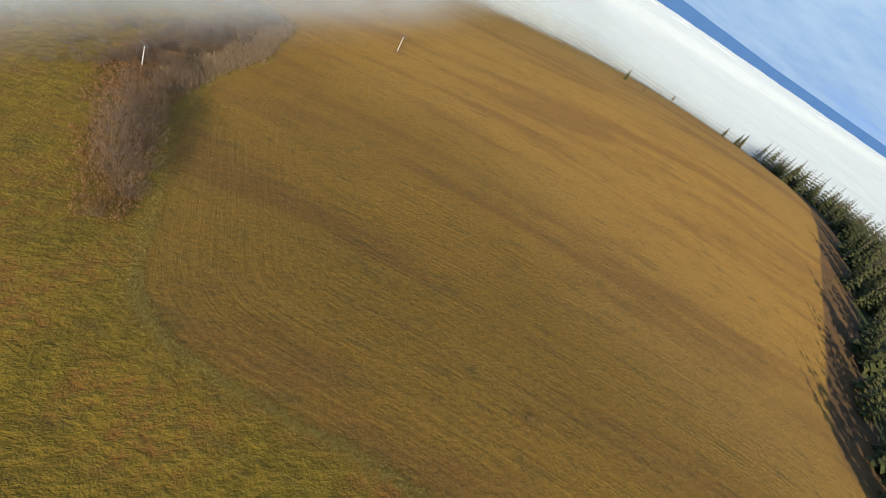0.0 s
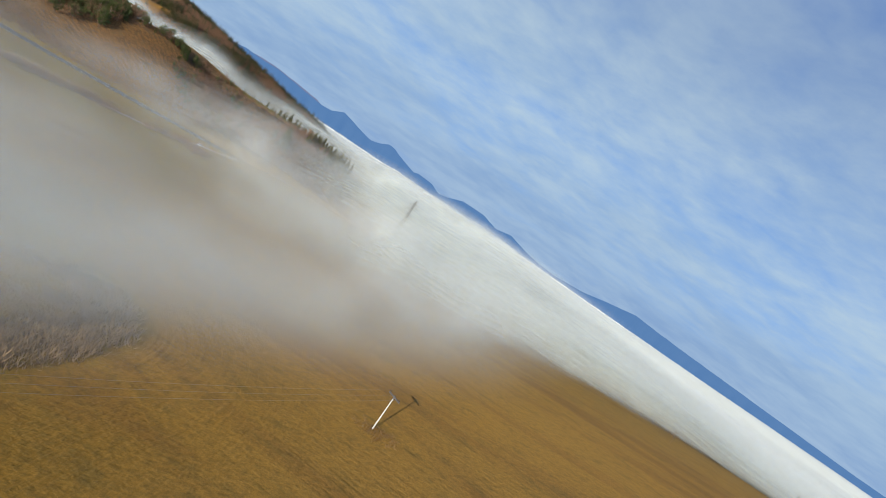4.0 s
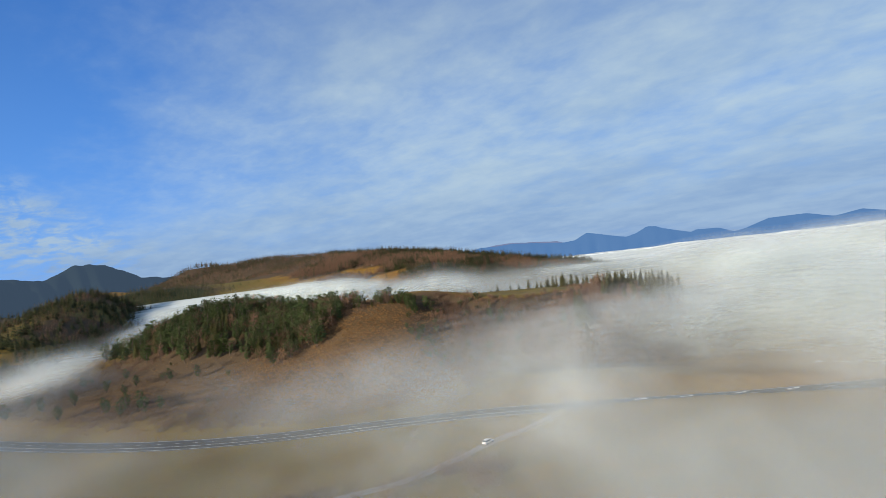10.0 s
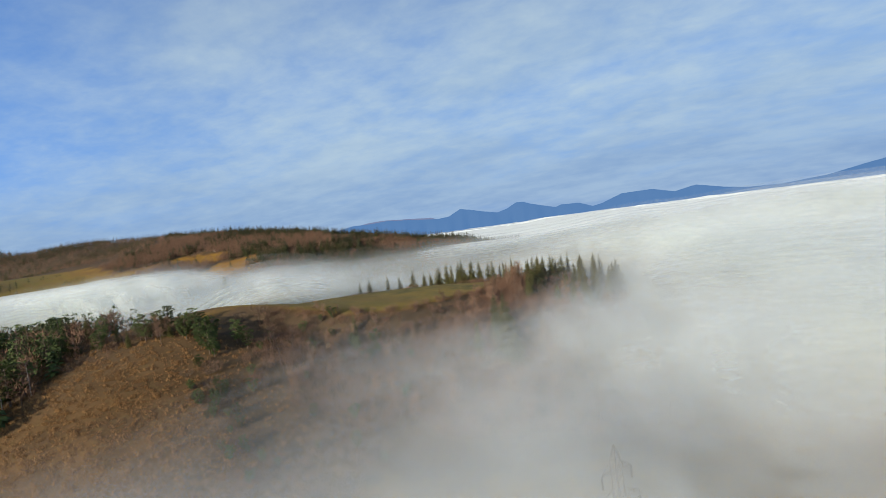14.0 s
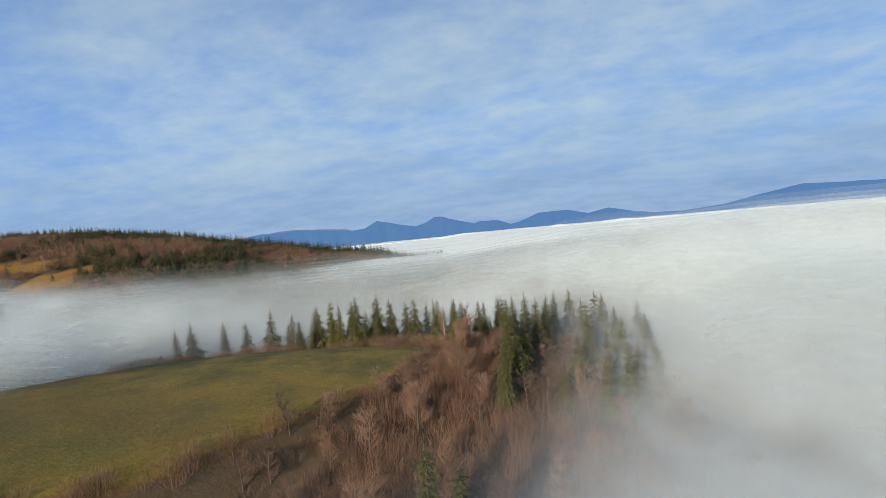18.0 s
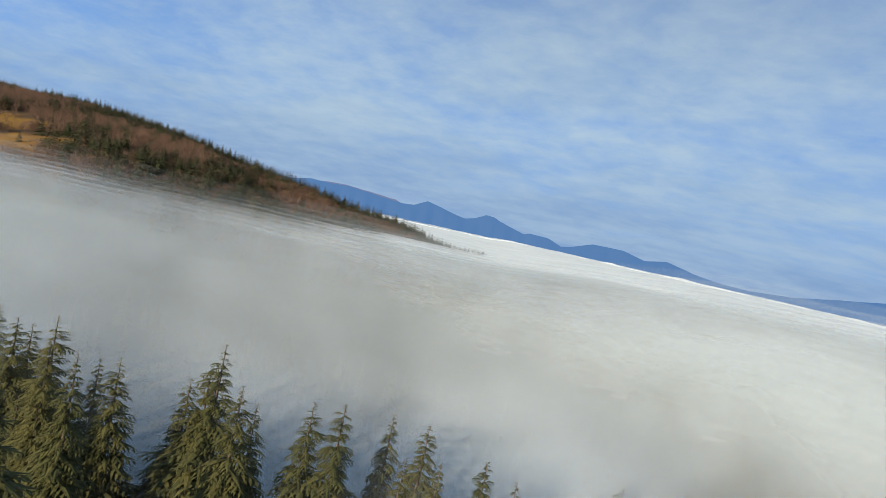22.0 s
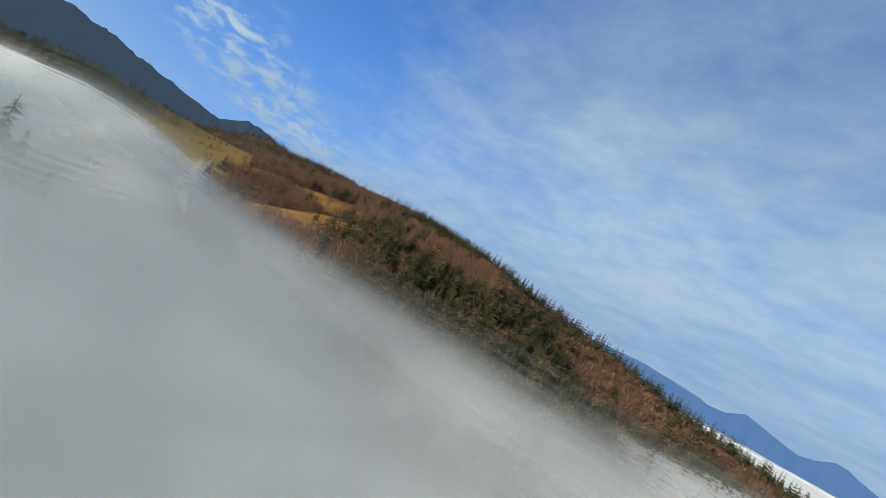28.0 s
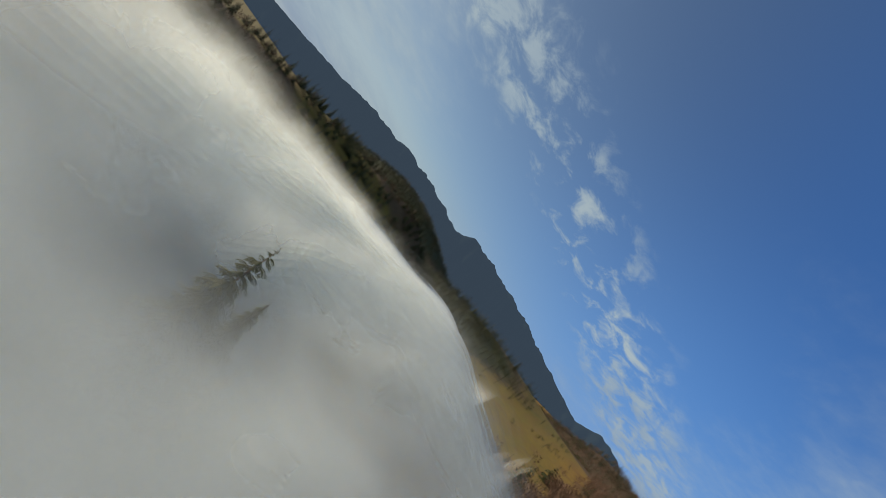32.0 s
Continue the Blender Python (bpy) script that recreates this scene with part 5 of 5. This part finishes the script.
distant = scatter(rs, 40000, (-2700, -880, 1000, 2350), lambda x, y: np.clip(cover_wood(x, y) * (0.15 + 0.5 * near_crest(x, y) + 0.5 * sstep(WAVE.at(x, y, 120), 0.0, 0.2)), 0, 1), (11, 18), wide=(0.9, 1.5), shapes=2)
tagged(new("distant_wood", stuff_mesh("distant_wood", THIN_SPRUCES, distant[:5200], [BARK, FAR_NEEDLES])), "dark conifer woods on the far end of the ridge", "wood", kind="stuff")


# ---------------- built things ----------------
STEEL = plain_material("weathered_steel", (0.16, 0.15, 0.14), 0.6, 0.5)
DARK = plain_material("dark_insulator", (0.05, 0.04, 0.04), 0.35)
CONCRETE = plain_material("pale_concrete", (0.55, 0.53, 0.49), 0.85)
ASPHALT = plain_material("asphalt", (0.066, 0.062, 0.058), 0.85, 0.0, 0.2, 0.6)
PAINT = plain_material("road_paint", (0.75, 0.75, 0.72), 0.7)
GRAVEL = plain_material("gravel_track", (0.26, 0.22, 0.17), 0.95, 0.0, 0.2, 1.5)
WHITE_CAR = plain_material("white_car_paint", (0.80, 0.80, 0.80), 0.25, 0.0, 0.03)
RED_CAR = plain_material("red_lorry_paint", (0.30, 0.06, 0.04), 0.3, 0.0, 0.05)
GLASS = plain_material("dark_glass", (0.02, 0.025, 0.03), 0.08, 0.0, 0.1)
RUBBER = plain_material("rubber", (0.02, 0.02, 0.02), 0.9)
PLANK = plain_material("grey_planks", (0.24, 0.19, 0.14), 0.9, 0.0, 0.25, 3.0)
ROOF = plain_material("rusty_roof", (0.22, 0.13, 0.09), 0.7, 0.0, 0.25, 2.0)
LIME = plain_material("limewash", (0.72, 0.71, 0.68), 0.9)
REED = leaf_material("pale_reeds", (0.215, 0.145, 0.078), (0.27, 0.19, 0.11), (0.14, 0.090, 0.050))
RUST = leaf_material("rust_grass", (0.26, 0.135, 0.050), (0.30, 0.17, 0.065), (0.16, 0.085, 0.035))
STRIP = leaf_material("uncut_grass", (0.27, 0.205, 0.045), (0.32, 0.235, 0.06), (0.20, 0.150, 0.032))
TUFT = leaf_material("dry_grass", (0.21, 0.125, 0.050), (0.26, 0.165, 0.070), (0.13, 0.075, 0.032))


def bars(pairs, r, n=4):
    """Round bars between pairs of points, as one mesh's lists."""
    v, f = [], []
    for a, b in pairs:
        tube(v, f, Vector(a), Vector(b), r, r, n)
    return v, f


def slab(bm, x0, x1, y0, y1, z0, z1):
    m = Matrix.Translation(((x0 + x1) / 2, (y0 + y1) / 2, (z0 + z1) / 2)) @ Matrix.Diagonal((x1 - x0, y1 - y0, z1 - z0, 1))
    bmesh.ops.create_cube(bm, size=1, matrix=m)
    return bm


def bevelled(bm, w):
    bmesh.ops.bevel(bm, geom=list(bm.edges), offset=w, segments=2, affect="EDGES", profile=0.6)
    return bm


def pylon(x, y, top, turn):
    base = tagged(new("pylon"), "grey steel lattice pylon with three crossarms", "pylon", "power line pylons")
    h = 27.0
    prof = [(0.0, 2.3), (8.0, 1.25), (14.5, 0.62), (24.0, 0.5), (25.2, 0.42), (27.0, 0.06)]
    half = lambda z: float(np.interp(z, [p[0] for p in prof], [p[1] for p in prof]))
    corners = ((1, 1), (-1, 1), (-1, -1), (1, -1))
    at = lambda c, z: (c[0] * half(z), c[1] * half(z), z)
    for c in corners:
        part("leg", mesh_of("leg", *bars([(at(c, a[0]), at(c, b[0])) for a, b in zip(prof, prof[1:])], 0.085), [STEEL]), STEEL, base)
    zs = [0, 3.2, 6, 8.4, 10.6, 12.6, 14.5, 16.2, 17.8, 19.4, 21.0, 22.6, 24.0, 25.4]
    for za, zb in zip(zs, zs[1:]):
        pr = []
        for c, d in zip(corners, corners[1:] + corners[:1]):
            pr += [(at(c, za), at(d, zb)), (at(d, za), at(c, zb)), (at(c, zb), at(d, zb))]
        part("bracing", mesh_of("bracing", *bars(pr, 0.042, 3), [STEEL]), STEEL, base)
    for z, span in ((15.2, 2.9), (19.4, 3.7), (23.4, 2.7)):
        for sgn in (-1, 1):
            w, tip = half(z), (sgn * span, 0, z)
            pr = []
            for q in (-1, 1):
                pr += [((sgn * w, q * w, z), tip), ((sgn * w, q * w, z + 1.35), tip)]
                for t in (0.3, 0.6):
                    lo = [sgn * (w + (span - w) * t), q * w * (1 - t), z]
                    hi = [lo[0], lo[1], z + 1.35 * (1 - t)]
                    pr += [(lo, hi), ((lo[0], -lo[1], z), lo)]
            arm = part("crossarm", mesh_of("crossarm", *bars(pr, 0.05, 3), [STEEL]), STEEL, base)
            v, f = [], []
            for i in range(9):
                zz = z - 0.15 - i * 0.2
                tube(v, f, Vector((sgn * span, 0, zz)), Vector((sgn * span, 0, zz - 0.12)), 0.17, 0.13, 8)
                tube(v, f, Vector((sgn * span, 0, zz - 0.12)), Vector((sgn * span, 0, zz - 0.2)), 0.05, 0.05, 6)
            part("insulator", mesh_of("insulator", v, f, [DARK], True), DARK, arm, "dark hanging insulator string")
    base.matrix_basis = pose(x, y, top - h, 0, 0, turn)
    return base


pylon(61, 196, 34.3, 12)
pylon(-147, 86, 10.2, 20)
pylon(-43.5, 236.6, 17.9, 35)


def line_pole(x, y, h, turn):
    base = tagged(new("line_pole"), "pale concrete line pole with a short crossarm", "pole", "meadow line poles")
    v, f = [], []
    tube(v, f, Vector((0, 0, -1.0)), Vector((0, 0, h)), 0.14, 0.10, 12)
    part("shaft", mesh_of("shaft", v, f, [CONCRETE], True), CONCRETE, base)
    bm = bmesh.new()
    slab(bm, -1.4, 1.4, -0.11, 0.11, h - 0.2, h + 0.02)
    slab(bm, -0.12, 0.12, -0.12, 0.12, h - 0.5, h + 0.12)
    arm = part("crossarm", bevelled(bm, 0.015), STEEL, base)
    for q in (-1.25, 0.0, 1.25):
        v, f = [], []
        tube(v, f, Vector((q, 0, h)), Vector((q, 0, h + 0.16)), 0.03, 0.03, 6)
        tube(v, f, Vector((q, 0, h + 0.14)), Vector((q, 0, h + 0.34)), 0.09, 0.05, 8)
        part("insulator", mesh_of("insulator", v, f, [DARK], True), DARK, arm)
    base.matrix_basis = pose(x, y, float(height(x, y)), 0, 0, turn)
    return base


POLES = [(55, -71.5, 6.5), (-20, -133, 5.4), (-95, -196, 8.0), (128, -10, 8.0)]
for x, y, h in POLES[:3]:
    line_pole(x, y, h, -50)


def wire(a, b, side, label):
    """A sagging conductor between two poles."""
    cu = bpy.data.curves.new("wire", "CURVE")
    cu.dimensions, cu.bevel_depth, cu.bevel_resolution = "3D", 0.012, 1
    sp = cu.splines.new("POLY")
    sp.points.add(24)
    n = Vector((-(b[1] - a[1]), b[0] - a[0], 0)).normalized() * side
    za, zb = float(height(a[0], a[1])) + a[2] + 0.34, float(height(b[0], b[1])) + b[2] + 0.34
    for i, pnt in enumerate(sp.points):
        t = i / 24
        pnt.co = (a[0] + (b[0] - a[0]) * t + n.x, a[1] + (b[1] - a[1]) * t + n.y, za + (zb - za) * t - 1.6 * 4 * t * (1 - t), 1)
    cu.materials.append(STEEL)
    return tagged(new("wire", cu), label, "wire", "meadow line wires")


for a, b in zip(POLES[:2], POLES[1:3]):
    for side in (-1.25, 0, 1.25):
        wire(a, b, side, "thin sagging conductor between the line poles")


def ribbon(line, zs, left, right, lift, step=1):
    v, f = [], []
    for i in range(len(line)):
        a, b = line[max(0, i - 1)], line[min(len(line) - 1, i + 1)]
        d = (b - a) / (np.hypot(*(b - a)) + 1e-9)
        nx, ny = -d[1], d[0]
        for off in (left, right):
            v.append((line[i][0] + nx * off, line[i][1] + ny * off, zs[i] + lift))
        if i:
            k = 2 * i
            f.append((k - 2, k - 1, k + 1, k))
    return v, f


def thick(name, v, f, mat, depth, parent=None, label=""):
    bm = bmesh.new()
    vs = [bm.verts.new(p) for p in v]
    fs = [bm.faces.new([vs[i] for i in q]) for q in f]
    bmesh.ops.recalc_face_normals(bm, faces=fs)
    got = bmesh.ops.extrude_face_region(bm, geom=fs)
    bmesh.ops.translate(bm, verts=[g for g in got["geom"] if isinstance(g, bmesh.types.BMVert)], vec=(0, 0, -depth))
    me = bpy.data.meshes.new(name)
    bm.to_mesh(me)
    bm.free()
    me.materials.append(mat)
    ob = new(name, me)
    ob.parent = parent
    return tagged(ob, label)


FINE = smooth_line(ROAD, 24)
FINE_Z = np.interp(np.arange(len(FINE)) / (len(FINE) - 1), np.arange(len(ROAD_LINE)) / (len(ROAD_LINE) - 1), ROAD_Z)
road = thick("road", *ribbon(FINE, FINE_Z, 5.6, -5.6, 0.22), ASPHALT, 0.5)
tagged(road, "grey asphalt country road with white lane markings", "road", kind="structure")
for off in (5.0, -5.0):
    thick("edge_line", *ribbon(FINE, FINE_Z, off + 0.08, off - 0.08, 0.232), PAINT, 0.008, road)
for i in range(6, len(FINE) - 6, 4):
    thick("lane_dash", *ribbon(FINE[i:i + 2], FINE_Z[i:i + 2], 1.9, 1.72, 0.232), PAINT, 0.008, road)
thick("centre_line", *ribbon(FINE[60:220], FINE_Z[60:220], -1.65, -1.82, 0.232), PAINT, 0.008, road)
# slanted arrows that send the middle lane back
for x, y in ((-28, 246.5), (-11, 252), (8, 258.5), (26, 265)):
    i = int(np.argmin(np.hypot(FINE[:, 0] - x, FINE[:, 1] - y)))
    d = FINE[i + 1] - FINE[i]
    a = math.degrees(math.atan2(d[1], d[0]))
    pts = [(-2.2, -0.12), (0.6, 0.35), (0.5, 0.75), (2.2, 0.55), (1.2, -0.35), (1.0, 0.0), (-2.0, -0.5)]
    m = pose(FINE[i][0], FINE[i][1], FINE_Z[i] + 0.234, 0, 0, a) @ Matrix.Translation((0, 3.2, 0))
    thick("lane_arrow", [m @ Vector((px * 1.3, py * 1.3, 0)) for px, py in pts], [tuple(range(7))], PAINT, 0.008, road)

TRACK = smooth_line([(-118, 140), (-100, 155), (-91, 163), (-80, 180), (-74, 194), (-64, 208), (-52, 226)], 8)
track = thick("farm_track", *ribbon(TRACK, height(TRACK[:, 0], TRACK[:, 1]), 1.7, -1.7, 0.12), GRAVEL, 0.4)
tagged(track, "pale gravel farm track running up to the road", "track", kind="structure")


def car(name, x, y, turn, paint, label, length=4.3, tall=1.45, cat="car"):
    base = tagged(new(name), label, cat)
    bm = bmesh.new()
    L, w = length / 2, 0.88
    side = [(-L, 0.35), (-L, 0.85), (-L * 0.93, 0.98), (L * 0.42, 0.95), (L * 0.95, 0.78), (L, 0.6), (L, 0.35)]
    vs = [[bm.verts.new((px, q * w, pz)) for px, pz in side] for q in (-1, 1)]
    bm.faces.new(vs[0]), bm.faces.new(vs[1][::-1])
    for i in range(len(side)):
        j = (i + 1) % len(side)
        bm.faces.new((vs[0][j], vs[0][i], vs[1][i], vs[1][j]))
    part("body", bevelled(bm, 0.06), paint, base)
    bm = bmesh.new()
    low, high = [(-L * 0.9, 0.95), (L * 0.42, 0.95)], [(-L * 0.72, tall - 0.06), (L * 0.10, tall - 0.06)]
    ring = [(low[0], 0.82), (low[1], 0.82), (high[1], 0.66), (high[0], 0.66)]
    a = [bm.verts.new((p[0], -q, p[1])) for p, q in ring]
    b = [bm.verts.new((p[0], q, p[1])) for p, q in ring]
    bm.faces.new(a), bm.faces.new(b[::-1])
    for i in range(4):
        j = (i + 1) % 4
        bm.faces.new((a[j], a[i], b[i], b[j]))
    cabin = part("window_band", bevelled(bm, 0.04), GLASS, base, "dark tinted car windows")
    bm = bmesh.new()
    slab(bm, -L * 0.74, L * 0.12, -0.67, 0.67, tall - 0.07, tall)
    part("roof", bevelled(bm, 0.03), paint, base)
    for px in (-L * 0.62, L * 0.64):
        for q in (-0.82, 0.82):
            v, f = [], []
            tube(v, f, Vector((px, q - 0.1, 0.32)), Vector((px, q + 0.1, 0.32)), 0.32, 0.32, 16)
            f += [tuple(range(16))[::-1], tuple(range(16, 32))]
            wheel = part("wheel", mesh_of("wheel", v, f, [RUBBER]), RUBBER, base)
            v, f = [], []
            tube(v, f, Vector((px, q - 0.11, 0.32)), Vector((px, q + 0.11, 0.32)), 0.19, 0.19, 12)
            f += [tuple(range(12))[::-1], tuple(range(12, 24))]
            part("rim", mesh_of("rim", v, f, [STEEL]), STEEL, wheel)
    for q in (-0.6, 0.6):
        bm = bmesh.new()
        slab(bm, L - 0.03, L + 0.02, q - 0.18, q + 0.18, 0.58, 0.72)
        part("headlight", bevelled(bm, 0.01), LIME, base)
        bm = bmesh.new()
        slab(bm, -L - 0.02, -L + 0.03, q - 0.16, q + 0.16, 0.66, 0.84)
        part("tail_light", bevelled(bm, 0.01), RED_CAR, base)
    d, bed = road_at(np.array([x]), np.array([y]))
    z = float(bed[0]) + 0.22 if d[0] < 5.5 else float(height(x, y)) + 0.12
    base.matrix_basis = pose(x, y, z, 0, 0, turn)
    return base


car("car", -74, 195, 68, WHITE_CAR, "white hatchback waiting on the farm track")
car("car", -343, 166.5, 4, WHITE_CAR, "white car driving along the country road")
car("lorry", -385, 170, -22, RED_CAR, "dark red van on the country road", 6.0, 2.4, "van")


def hut(x, y, turn, w, l, label, wall):
    base = tagged(new("hut"), label, "hut", "huts on the slopes")
    bm = bmesh.new()
    slab(bm, -w, w, -l, l, -0.8, 2.6)
    body = part("wall", bevelled(bm, 0.03), wall, base)
    for sgn in (-1, 1):
        bm = bmesh.new()
        slab(bm, -0.05, w * 1.32, -l - 0.4, l + 0.4, -0.06, 0.06)
        o = part("roof_slope", bevelled(bm, 0.015), ROOF, base)
        o.matrix_basis = pose(0, 0, 2.6 + w * 0.62, 0, 34, 0) if sgn > 0 else pose(0, 0, 2.6 + w * 0.62, 0, 34, 180)
    for q in (-1, 1):
        v = [(-w, q * l, 2.55), (w, q * l, 2.55), (0, q * l, 2.55 + w * 0.64), (-w, q * (l - 0.2), 2.55), (w, q * (l - 0.2), 2.55), (0, q * (l - 0.2), 2.55 + w * 0.64)]
        part("gable", mesh_of("gable", v, [(0, 1, 2), (3, 5, 4), (0, 2, 5, 3), (1, 4, 5, 2), (0, 3, 4, 1)], [wall]), wall, base)
    bm = bmesh.new()
    slab(bm, -0.45, 0.45, -l - 0.04, -l + 0.02, 0, 1.95)
    part("door", bevelled(bm, 0.01), DARK, base)
    base.matrix_basis = pose(x, y, float(height(x, y)), 0, 0, turn)
    return base


hut(-273, 838, 30, 2.4, 3.2, "small grey plank hut among the trees", PLANK)
hut(-575, 960, -20, 2.6, 3.6, "small grey plank barn in the brown clearing", PLANK)


def shrine(x, y):
    base = tagged(new("shrine"), "small whitewashed wayside shrine on the slope", "shrine")
    bm = bmesh.new()
    slab(bm, -0.75, 0.75, -0.6, 0.6, -0.4, 0.5)
    part("plinth", bevelled(bm, 0.04), LIME, base)
    bm = bmesh.new()
    slab(bm, -0.55, 0.55, -0.45, 0.45, 0.5, 3.0)
    part("shaft", bevelled(bm, 0.03), LIME, base)
    v = [(-0.7, -0.6, 3.0), (0.7, -0.6, 3.0), (0.7, 0.6, 3.0), (-0.7, 0.6, 3.0), (0, 0, 3.9)]
    part("roof", mesh_of("roof", v, [(0, 1, 4), (1, 2, 4), (2, 3, 4), (3, 0, 4), (3, 2, 1, 0)], [ROOF]), ROOF, base)
    base.matrix_basis = pose(x, y, float(height(x, y)), 0, 0, 20)


shrine(-393, 178)


# ---------------- grass tufts and small marks ----------------
def tuft_shape(seed, blades=20):
    rnd = random.Random(seed)
    v, f = [], []
    for _ in range(blades):
        a, r = rnd.random() * 6.283, 0.5 * math.sqrt(rnd.random())
        p = Vector((math.cos(a) * r, math.sin(a) * r, -0.08))
        d = Vector((rnd.gauss(0, 0.3), rnd.gauss(0, 0.3), 1)).normalized()
        s = Vector((-math.sin(a * 3), math.cos(a * 3), 0)) * rnd.uniform(0.02, 0.045)
        k = len(v)
        v.extend([p - s, p + s, p + d * rnd.uniform(0.5, 1.1)])
        f.append((k, k + 1, k + 2))
    return ([], []), (v, f)


TUFTS = [tuft_shape(s) for s in (81, 82, 83)]


def tufts(name, n, box, chance, size, label, mat=TUFT):
    p = scatter(rs, n, box, chance, size, wide=(1.2, 2.2), shapes=3, sink=0.05)
    tagged(new(name, stuff_mesh(name, TUFTS, p, [mat, mat])), label, "grass", kind="stuff")


tufts("reed_bed", 15000, (-30, 26, -160, -58), lambda x, y: sstep(from_mown(x, y), 0.5, 3) * (1 - sstep(from_mown(x, y), 7, 13 + 6 * WAVE.at(x, y, 12))) * sstep(y, -152, -138), (0.7, 1.5), "pale dry reeds along the gully's rim", REED)
tufts("gully_grass", 12000, (-34, -4, -202, -120), lambda x, y: sstep(from_mown(x, y), 2, 4) * np.clip(1.5 * bump(x, y, np.interp(y, [-200, -175, -150, -120], [-14, -17, -17, -18]), y, np.interp(y, [-200, -185, -165, -140], [4, 5.5, 7, 9]), 10) - 0.25, 0, 1) * sstep(y, -199, -194), (0.35, 0.75), "tall rust-brown grass round the thorn bushes", RUST)
# uncut strip along the field's rim
at = rs.uniform(0.30, 1.0, 7000) * (len(MOWN) - 1)
lie_x, lie_y = np.interp(at, np.arange(len(MOWN)), MOWN[:, 0]), np.interp(at, np.arange(len(MOWN)), MOWN[:, 1])
lie_x, lie_y = lie_x - np.abs(rs.normal(0.9, 0.7, 7000)), lie_y - np.abs(rs.normal(0.3, 0.5, 7000))
strip = np.stack([lie_x, lie_y, height(lie_x, lie_y) - 0.03, rs.uniform(0.08, 0.16, 7000), rs.uniform(3.0, 5.0, 7000), rs.uniform(0, 6.28, 7000), rs.randint(0, 3, 7000)], -1)
tagged(new("unmown_strip", stuff_mesh("unmown_strip", TUFTS, strip, [STRIP, STRIP])), "narrow strip of uncut yellow-green grass", "grass", kind="stuff")
tufts("hillside_weeds", 24000, (-270, -110, 220, 345), lambda x, y: np.clip(1.5 * bump(x, y, -182, 280, 56, 46, 25) - 0.1, 0, 1) * (0.35 + 0.65 * sstep(np.sin((x * 0.5 + y * 0.87) * 1.6), -0.2, 0.5)), (0.6, 1.25), "dry brown weeds on the fallow hillside", RUST)
tufts("verge_weeds", 9000, (-430, -180, 175, 285), lambda x, y: np.clip(1.1 * bump(x, y, -310, 228, 115, 42) - 0.1, 0, 1) * sstep(road_at(x, y)[0], 7, 10), (0.4, 0.9), "orange-brown autumn scrub below the knoll")
tufts("pole_foot_grass", 420, (48, 62, -78, -64), lambda x, y: bump(x, y, 55, -72, 3.6, 1.8, -40), (0.4, 0.8), "unmown dry grass round the pole's foot")
tufts("bare_spot_grass", 200, (34, 42, -235, -227), lambda x, y: bump(x, y, 38, -231, 2.2, 1.2, -20), (0.2, 0.45), "trampled tuft of pale dead grass")
